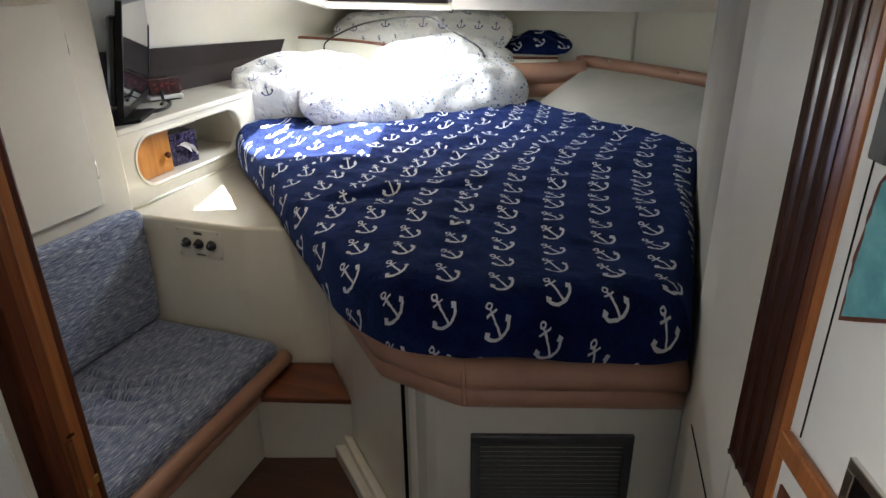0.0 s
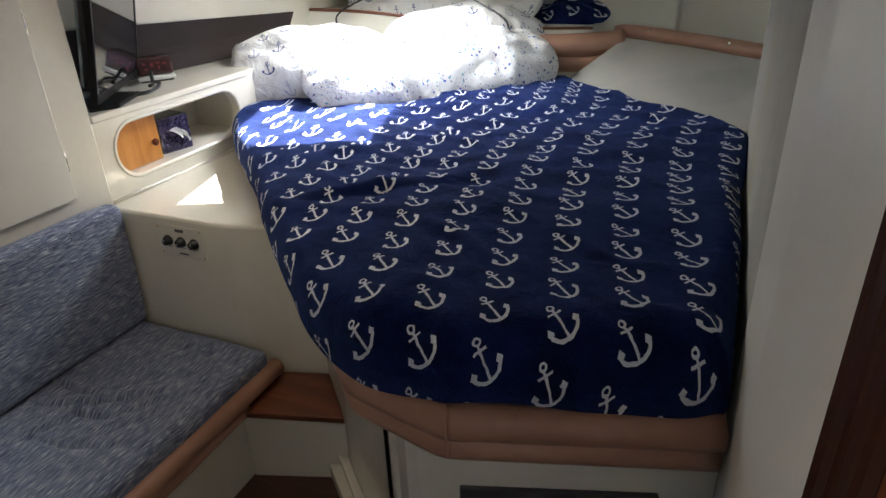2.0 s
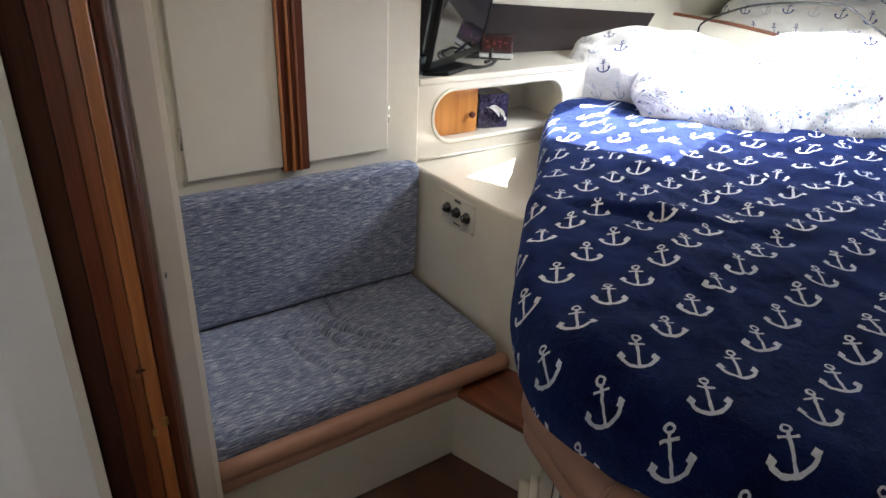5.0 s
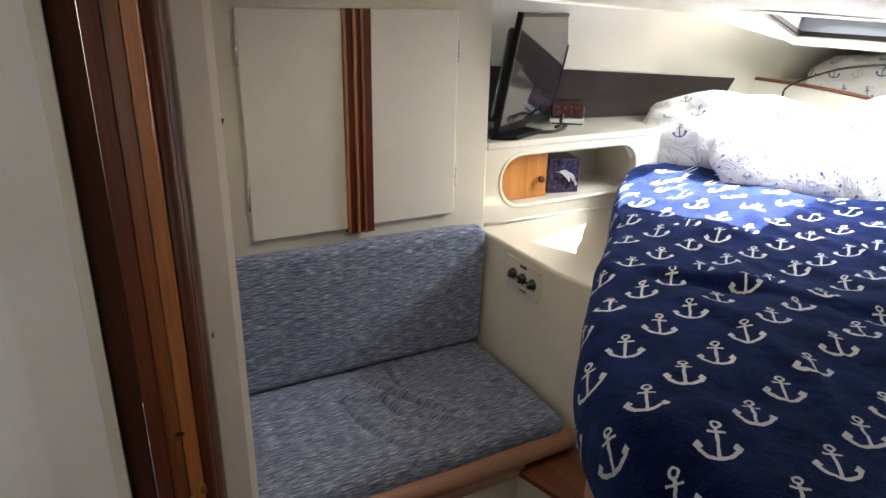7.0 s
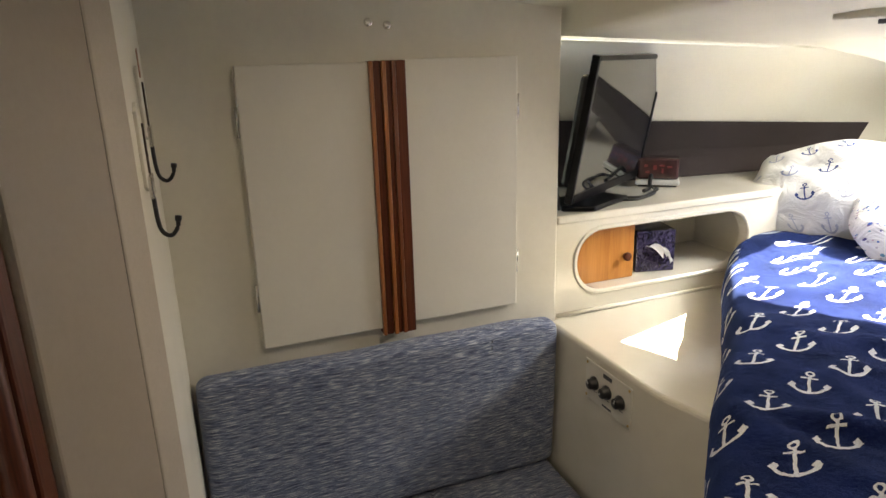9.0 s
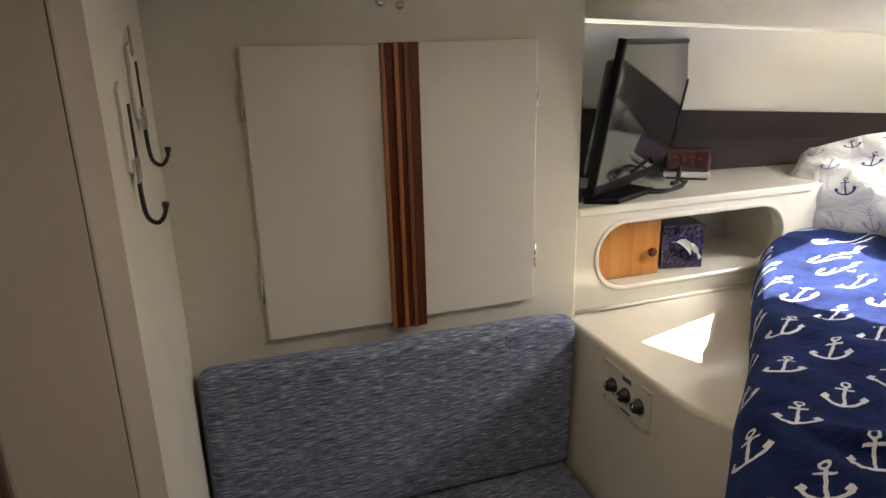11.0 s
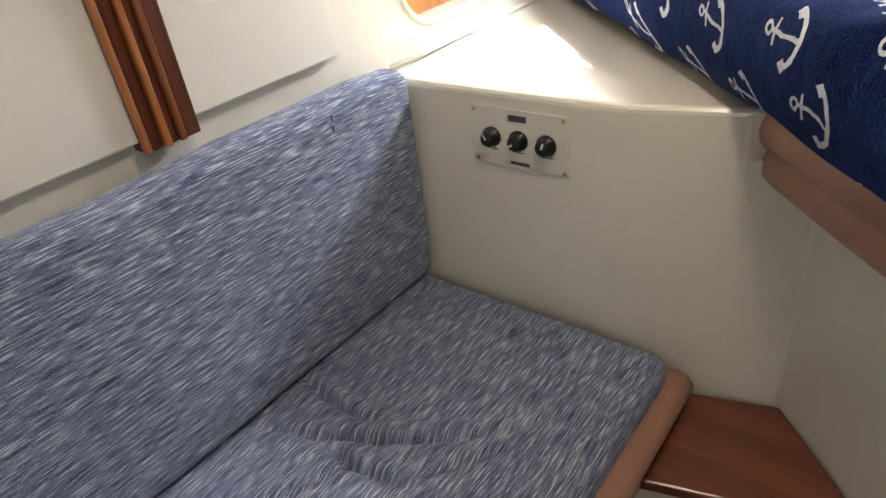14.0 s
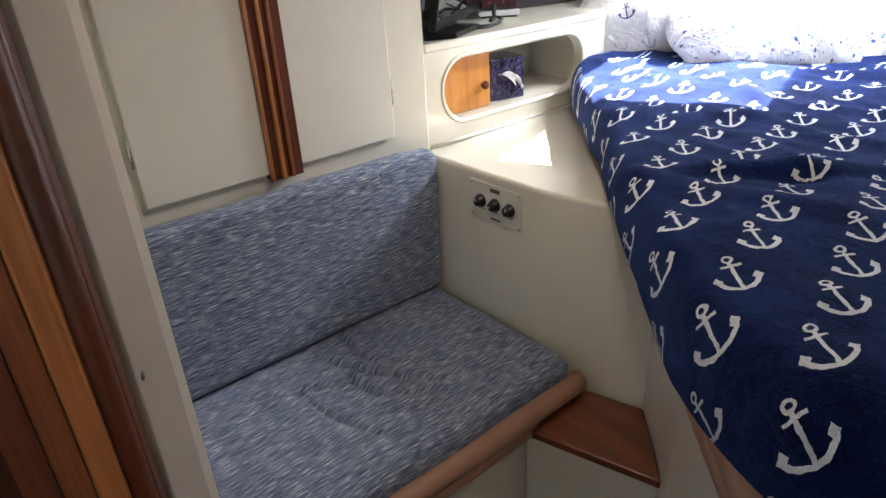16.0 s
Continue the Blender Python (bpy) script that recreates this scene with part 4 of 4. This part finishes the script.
def settee():
    s = empty("settee_base")
    part("front_panel", box((-1.150, 0.705, 0.0), (-1.128, 1.560, 0.275), 0.002), M_GEL, s, "cream front panel")
    part("seat_board", box((XW + 0.002, 0.705, 0.245), (-1.150, 1.560, 0.268)), M_GEL, s)
    part("upper_roll", tube([(-1.112, 0.71 + 0.85 * k / 12, 0.298) for k in range(13)], 0.027, 16), M_VINYL, s, "pink-brown padded edge roll", True)
    part("lower_roll", tube([(-1.116, 0.71 + 0.69 * k / 12, 0.255) for k in range(13)], 0.022, 16), M_VINYL, s, "pink-brown padded edge roll", True)
    return tagged(s, "cream settee base with padded vinyl edge", "settee")


settee()


def step():
    s = empty("step")
    part("tread", prism([(-1.135, 1.368), (-0.818, 1.457), (-0.968, 1.620), (-1.135, 1.571)], 0.243, 0.264, 0.004), M_WOODY, s, "dark teak tread")
    part("riser", prism([(-1.125, 1.392), (-0.835, 1.489), (-0.97, 1.61), (-1.125, 1.56)], 0.0, 0.242, 0.004), M_GEL, s, "cream gelcoat riser")
    return tagged(s, "dark teak step on a cream riser", "step")


step()
structure(part("baseboard", join(prism([(-0.905, 1.472), (-0.775, 1.352), (-0.47, 1.057), (-0.425, 1.0815), (-0.80, 1.4445), (-0.90, 1.55)], 0.0, 0.055, 0.006), prism([(-0.89, 1.500), (-0.79, 1.400), (-0.455, 1.073), (-0.425, 1.0815), (-0.80, 1.4445), (-0.88, 1.53)], 0.055, 0.095, 0.006)), M_GEL), "cream stepped base moulding under the berth", "trim")


# ---------- climate control panel ----------
def control_panel():
    c = empty("control_panel")
    m = pose(-1.470, 1.5615, 0.725, 90, 0, 0)
    w, h = 0.172, 0.098
    plate_m = Mat("ivory_control_plate", 0.3)
    plate_m.colour((0.66, 0.63, 0.55))
    part("plate", box((0, -h, 0), (w, 0, 0.003), 0.0012, m), plate_m.m, c, "ivory plastic plate")
    for k in range(3):
        o = m @ Matrix.Translation((0.038 + 0.049 * k, -0.049, 0.003))
        bm = lathe([(0.0165, 0.0), (0.0165, 0.004), (0.0130, 0.006), (0.0120, 0.016), (0.0105, 0.018)], 24)
        bm.transform(o)
        kn = part("knob", bm, M_BLACK, c, "black rotary knob", True)
        part("pointer", box((-0.0015, 0.001, 0.0182), (0.0015, 0.011, 0.0190), 0, o @ pose(0, 0, 0, 0, 0, (35, 115, -20)[k])), M_WHITEPLASTIC, kn)
        part("legend", box((-0.010, -0.0212, 0.0003), (0.010, -0.0196, 0.0006), 0, o), M_ALU, c, "small grey legend bar")
    for x, y in ((0.007, -0.007), (w - 0.007, -0.007), (0.007, -h + 0.007), (w - 0.007, -h + 0.007)):
        part("screw", disc_rod(m @ Vector((x, y, 0.003)), m @ Vector((x, y, 0.0045)), 0.0032, 10), M_BRASS, c)
    part("badge", box((0.070, -0.019, 0.003), (0.102, -0.009, 0.0036), 0, m), M_ALU, c, "dark lettering bar")
    part("badge", box((0.070, -0.091, 0.003), (0.104, -0.086, 0.0036), 0, m), M_ALU, c, "grey lettering bar")
    return tagged(c, "ivory control panel with three black knobs on the console", "control panel")


control_panel()


# ---------- wall locker with fluted pull ----------
def wall_locker():
    k = empty("wall_locker")
    z0, z1, x1 = 0.814, 1.408, -1.637
    left = part("door", box((XW, 0.848, z0), (x1, 1.118, z1), 0.003), M_DOOR, k, "ivory laminate door")
    right = part("door", box((XW, 1.188, z0 + 0.004), (x1, 1.462, z1 + 0.004), 0.003), M_DOOR, k, "ivory laminate door")
    pull = part("pull", box((XW, 1.114, z0 - 0.012), (x1 + 0.001, 1.194, z1 + 0.001), 0.001), M_WOODDARK, k, "fluted mahogany and teak pull")
    y = 1.114
    for mat, w, dep in ((M_WOODLIGHT, 0.009, 0.012), (M_WOODDARK, 0.017, 0.007), (M_WOODLIGHT, 0.010, 0.014), (M_WOODDARK, 0.011, 0.008), (M_WOOD, 0.010, 0.014), (M_WOODDARK, 0.023, 0.009)):
        part("slat", box((x1, y, z0 - 0.014), (x1 + dep, y + w - 0.0006, z1 + 0.002), 0.0025), mat, pull)
        y += w
    for zz in (0.93, 1.30):
        for yy in (0.8455, 1.4645):
            part("hinge", disc_rod((x1 - 0.006, yy, zz - 0.03), (x1 - 0.006, yy, zz + 0.03), 0.004, 10), M_CHROME, k, "small chrome hinge", True)
    return tagged(k, "ivory locker doors with a fluted wooden pull", "locker")


wall_locker()


def snap(y, z):
    bm = lathe([(0.009, 0), (0.009, 0.002), (0.0075, 0.005), (0.003, 0.0065)], 18)
    bm.transform(pose(XW, y, z, 0, 90, 0))
    return tagged(part("snap_fastener", bm, M_CHROME, smooth=True), "small chrome snap fastener on the bulkhead", "fastener", "snap fasteners")


snap(1.125, 1.486)
snap(1.165, 1.480)


def coat_hook(x, z):
    h = empty("coat_hook")
    rag = random.Random(int(x * -1000))
    rim = [(-1, 0), (-0.2, -0.06), (1, 0.02), (0.9, 0.2), (1.05, 0.5), (0.8, 0.75), (0.95, 1), (0.2, 1.08), (-0.7, 0.95), (-0.9, 0.6), (-0.75, 0.3)]
    plate = prism([(0.034 * (a + rag.uniform(-0.12, 0.12)), 0.098 * b + rag.uniform(-0.004, 0.004)) for a, b in rim], 0, 0.0045, 0.0008)
    plate.transform(pose(x, 0.6962, z, 90, 0, 0))
    part("plate", plate, M_DOOR, h, "cracked ivory adhesive plate")
    if z > 1.3:
        tape = box((-0.010, -0.0002, 0.0), (0.012, 0.0014, 0.040), 0.0006, pose(x - 0.012, 0.6964, z + 0.088, 0, 8, 0))
        part("tape", tape, M_VINYL, h, "torn pinkish tape")
    part("backing", box((x - 0.038, 0.6955, z + 0.004), (x - 0.022, 0.6985, z + 0.080), 0.001), M_SEAL, h, "dark exposed backing")
    part("clip", box((x - 0.020, 0.6962, z - 0.014), (x + 0.018, 0.702, z + 0.016), 0.002), M_CHROME, h, "chrome clip")
    pts = smooth_path([(x, 0.6985, z + 0.012), (x, 0.699, z - 0.005), (x, 0.700, z - 0.045), (x, 0.704, z - 0.062), (x, 0.714, z - 0.068), (x, 0.723, z - 0.058), (x, 0.726, z - 0.042)], 6)
    part("hook", tube(pts, lambda s: 0.003 if s < 0.94 else 0.0045, 10), M_BLACK, h, "black wire hook", True)
    return tagged(h, "black wire coat hook on a white plate", "coat hook", "coat hooks")


coat_hook(-1.215, 1.258)
coat_hook(-1.372, 1.308)


# ---------- television and things on the shelf ----------
def television():
    tv = empty("television")
    L, R = Vector((-1.655, 1.612)), Vector((-1.908, 2.012))
    w, h = (R - L).length, 0.362
    yaw = math.degrees(math.atan2(R.y - L.y, R.x - L.x))
    m = pose(L.x, L.y, 1.052, 0, 0, yaw) @ pose(0, 0, 0, 10, 0, 0)
    # local x along the width, the screen faces -y
    part("bezel", join(box((0, -0.010, 0), (0.011, 0.010, h), 0.002, m), box((w - 0.011, -0.010, 0), (w, 0.010, h), 0.002, m), box((0.011, -0.0098, h - 0.013), (w - 0.011, 0.0098, h), 0.002, m), box((0.011, -0.0098, 0), (w - 0.011, 0.0098, 0.024), 0.002, m)), M_GLOSSBLACK, tv, "satin black frame")
    part("screen", box((0.011, -0.0075, 0.024), (w - 0.011, 0.009, h - 0.013), 0, m), M_SCREEN, tv, "dark reflective screen")
    part("back", box((0.03, 0.0095, 0.03), (w - 0.03, 0.045, h - 0.05), 0.012, m), M_BLACK, tv)
    part("neck", box((w / 2 - 0.05, 0.012, -0.04), (w / 2 + 0.05, 0.040, 0.08), 0.005, m), M_BLACK, tv)
    part("foot", prism([(-1.70, 1.625), (-1.66, 1.70), (-1.74, 1.86), (-1.87, 1.80), (-1.80, 1.66)], 1.022, 1.036, 0.004), M_GLOSSBLACK, tv, "gloss black foot")
    return tagged(tv, "black flat television tilted back on the shelf", "television")


television()


def clock():
    c = empty("alarm_clock")
    red = Mat("red_lit_digits", 0.4)
    red.colour((0.16, 0.014, 0.012))
    red.b.inputs["Emission Color"].default_value = (1.0, 0.05, 0.03, 1)
    red.b.inputs["Emission Strength"].default_value = 0.003
    face = Mat("smoked_clock_window", 0.12, coat=0.5)
    face.colour(face.ramp(face.noise(40), [(0.3, (0.045, 0.022, 0.020)), (0.7, (0.09, 0.04, 0.036))]))
    m = pose(-1.868, 2.062, 1.022, 0, 0, 52)
    part("body", box((-0.060, -0.025, 0.022), (0.060, 0.035, 0.088), 0.008, m), face.m, c, "smoked dark red window")
    part("base", box((-0.063, -0.030, 0.006), (0.063, 0.036, 0.022), 0.004, m), M_WHITEPLASTIC, c, "white base")
    part("foot", box((-0.055, -0.024, 0.0), (0.055, 0.030, 0.006), 0.001, m), M_BLACK, c)
    for x0, x1, z0, z1 in ((-0.040, -0.030, 0.060, 0.068), (-0.036, -0.024, 0.042, 0.048), (-0.014, -0.004, 0.052, 0.066), (0.004, 0.018, 0.062, 0.068), (0.010, 0.016, 0.042, 0.056), (0.026, 0.040, 0.058, 0.064)):
        part("digit_bar", box((x0, -0.0262, z0), (x1, -0.0254, z1), 0, m), red.m, c)
    return tagged(c, "small alarm clock with a dim red display", "clock")


clock()


def cable(pts, r=0.0028, mat=None, label="black cable behind the television"):
    return tagged(part("cable", tube(smooth_path(pts, 6), r, 8), mat or M_WIRE, smooth=True), label, "cable", "cables on the shelf")


cable([(-1.83, 2.0, 1.04), (-1.78, 1.985, 1.026), (-1.74, 1.93, 1.026), (-1.72, 1.86, 1.026), (-1.76, 1.80, 1.026)])
cable([(-1.82, 2.02, 1.026), (-1.79, 2.0, 1.03), (-1.76, 1.95, 1.027), (-1.74, 1.90, 1.026), (-1.77, 1.84, 1.026)], 0.004)
cable([(-1.72, 1.60, 1.38), (-1.73, 1.60, 1.30), (-1.71, 1.597, 1.24), (-1.73, 1.60, 1.16), (-1.75, 1.61, 1.06)], 0.0025)
cable([(-1.69, 1.60, 1.36), (-1.70, 1.605, 1.28), (-1.685, 1.60, 1.20), (-1.70, 1.605, 1.12), (-1.69, 1.61, 1.03)], 0.004)
cable([(-1.71, 1.605, 1.33), (-1.685, 1.60, 1.26), (-1.715, 1.605, 1.18), (-1.69, 1.60, 1.10), (-1.71, 1.61, 1.03)], 0.003)
cable([(-1.86, 2.03, 1.05), (-1.845, 2.02, 1.06), (-1.83, 2.005, 1.045), (-1.815, 1.99, 1.03), (-1.80, 1.96, 1.027)], 0.006)
cable([(-1.70, 1.60, 1.30), (-1.74, 1.61, 1.33), (-1.78, 1.63, 1.28), (-1.74, 1.61, 1.22)], 0.0022, M_WHITEPLASTIC, "white cable behind the television")


# ---------- berth head: ledge, bolsters, spare pillows ----------
LEDGE = [(-1.86, 3.00, 1.165), (-1.55, 3.08, 1.145), (-1.15, 3.18, 1.095), (-0.85, 3.28, 1.062), (-0.56, 3.40, 1.05)]
structure(part("head_panel", solid([[(x, y, 0.6) for x, y, z in LEDGE], [(x, y, z) for x, y, z in LEDGE], [(x - 0.1, y + 0.45, z) for x, y, z in LEDGE]], (0, 0.01, -0.008)), M_LINER), "cream panel and ledge behind the berth", "panel")
structure(part("ledge_trim", tube(smooth_path(LEDGE, 6), 0.007, 10), M_WOODY, smooth=True), "thin dark brown ledge trim", "trim")


def head_bolster():
    b = empty("head_bolster")
    for z, r in ((0.985, 0.052), (0.905, 0.040)):
        part("roll", tube(smooth_path([(-1.02, 3.16, z), (-0.80, 3.25, z), (-0.58, 3.34, z), (-0.42, 3.40, z + 0.01)], 6), r, 16), M_VINYL, b, smooth=True)
    part("side_roll", tube(smooth_path([(-0.46, 3.42, 1.03), (-0.40, 3.43, 1.035), (-0.15, 3.27, 1.03), (0.15, 3.05, 1.022), (0.50, 2.75, 1.015)], 6), 0.030, 16), M_VINYL, b, smooth=True)
    for k, p in enumerate(((-0.30, 3.345, 1.05), (0.025, 3.115, 1.04))):
        part("button", lathe([(0.008, 0), (0.007, 0.004), (0.003, 0.006)], 14), M_CHROME, b, "chrome snap", True).matrix_world = pose(p[0], p[1], p[2], 60, 0, 35)
    return tagged(b, "pink-brown padded vinyl bolster at the berth head", "bolster")


head_bolster()
structure(part("side_panel", solid([[(-0.60, 3.10, 0.80), (-0.25, 2.79, 0.80), (0.13, 2.45, 0.80), (0.40, 2.22, 0.80)], [(-0.60, 3.10, 0.875), (-0.25, 2.79, 0.875), (0.13, 2.45, 0.875), (0.40, 2.22, 0.875)], [(-0.41, 3.38, 1.012), (-0.14, 3.21, 1.012), (0.14, 2.99, 1.005), (0.45, 2.75, 1.0)]], (0.01, 0.01, -0.008)), M_CARPET), "grey carpeted side panel beside the berth", "panel")
pillow(pose(-1.24, 3.24, 1.06, -30, 0, 14), 0.90, 0.27, 0.16, 7.0, M_PILLOW_ANCHOR, "white anchor pillow lying on the ledge", 0.2)


def navy_pillow():
    bm = pillow_mesh(0.44, 0.26, 0.11, 9.0, 0.2)
    ob = part("pillow", bm, M_BLANKET, smooth=True)
    ob.matrix_world = pose(-0.73, 3.47, 1.045, -66, 0, 10)
    return tagged(ob, "navy pillow with white anchors on the ledge", "pillow")


navy_pillow()
tagged(part("wire_hoop", tube(smooth_path([(-1.66, 2.97, 1.00), (-1.66, 2.98, 1.10), (-1.65, 2.98, 1.142), (-1.58, 2.98, 1.183), (-1.44, 2.98, 1.235), (-1.27, 2.98, 1.263), (-1.14, 2.98, 1.270), (-1.08, 2.98, 1.263), (-0.985, 2.98, 1.212), (-0.863, 2.98, 1.147), (-0.83, 2.98, 1.10), (-0.83, 2.99, 1.0)], 8), 0.0042, 8), M_WIRE, smooth=True), "thin black wire hoop behind the pillows", "wire hoop")


# ---------- passage, starboard side ----------
def on_galley(y0, y1, z0, z1, thick, bevel=0.0):
    """A slab on the passage wall from y0 (fore) to y1 (aft), proud of it by thick."""
    return wall_between((galley_x(y1), y1), (galley_x(y0), y0), z0, z1, -thick, bevel)


structure(part("handrail", on_galley(0.664, 0.36, 0.995, 1.026, 0.012, 0.004), M_WOODLIGHT), "honey teak rail on the passage wall", "rail")
structure(part("lower_panel", on_galley(0.655, 0.36, 0.3, 0.955, 0.003, 0.001), M_WOODDARK), "dark mahogany panel below the rail", "panel")
structure(part("panel_seam", on_galley(0.6455, 0.644, 1.03, TOP, 0.0012), M_SHADOWGAP), "thin dark joint in the passage wall", "seam")


def wall_vent():
    v = empty("wall_outlet")
    part("frame", join(on_galley(0.563, 0.47, 1.068, 1.080, 0.006, 0.001), on_galley(0.563, 0.552, 1.030, 1.0675, 0.006, 0.001)), M_CHROME, v, "brushed metal frame")
    part("face", on_galley(0.5515, 0.47, 1.030, 1.0675, 0.002), M_SHADOWGAP, v, "black face")
    return tagged(v, "metal-framed black outlet on the passage wall", "outlet")


wall_vent()
tagged(part("wall_catch", on_galley(0.646, 0.620, 1.338, 1.425, 0.008, 0.003), M_ALU), "small grey catch on the passage wall", "catch")


def sign():
    m = Mat("weathered_teal_paint", 0.6)
    m.colour(m.ramp(m.noise(25), [(0.35, (0.06, 0.24, 0.28)), (0.6, (0.13, 0.38, 0.43)), (0.75, (0.19, 0.47, 0.52))]))
    rng = random.Random(4)
    k = empty("wooden_sign")
    y0 = 0.624

    def slab(inset, d0, d1, jag):
        corners = [(0.0, 1.187), (0.20, 1.29), (0.20, 1.50), (0.03, 1.372), (0.004, 1.325), (-0.003, 1.25)]
        cx, cz = 0.10, 1.34
        pts = []
        for (xa, za), (xb, zb) in zip(corners, corners[1:] + corners[:1]):
            for t in range(7):
                x, z = xa + (xb - xa) * t / 7, za + (zb - za) * t / 7
                r = Vector((x - cx, z - cz))
                r = r.normalized() * (r.length - inset - rng.random() * jag)
                pts.append((cx + r.x, cz + r.y))
        bm = bmesh.new()
        nrm = Vector((-1, -0.309)).normalized()

        def at(x, z, dep):
            y = y0 - x * 0.955
            return (galley_x(y) + nrm.x * dep, y + nrm.y * dep, z)
        f = bm.faces.new([bm.verts.new(at(x, z, d0)) for x, z in pts])
        r = bmesh.ops.extrude_face_region(bm, geom=[f])
        for v in r["geom"]:
            if isinstance(v, bmesh.types.BMVert):
                v.co += Vector((nrm.x, nrm.y, 0)) * (d1 - d0)
        return bm
    part("board", slab(0.0, 0.001, 0.009, 0.003), M_WOODDARK, k, "dark worn wooden edge")
    part("paint", slab(0.006, 0.0092, 0.0102, 0.005), m.m, k, "weathered teal face")
    return tagged(k, "weathered teal wooden sign on the passage wall", "sign")


sign()
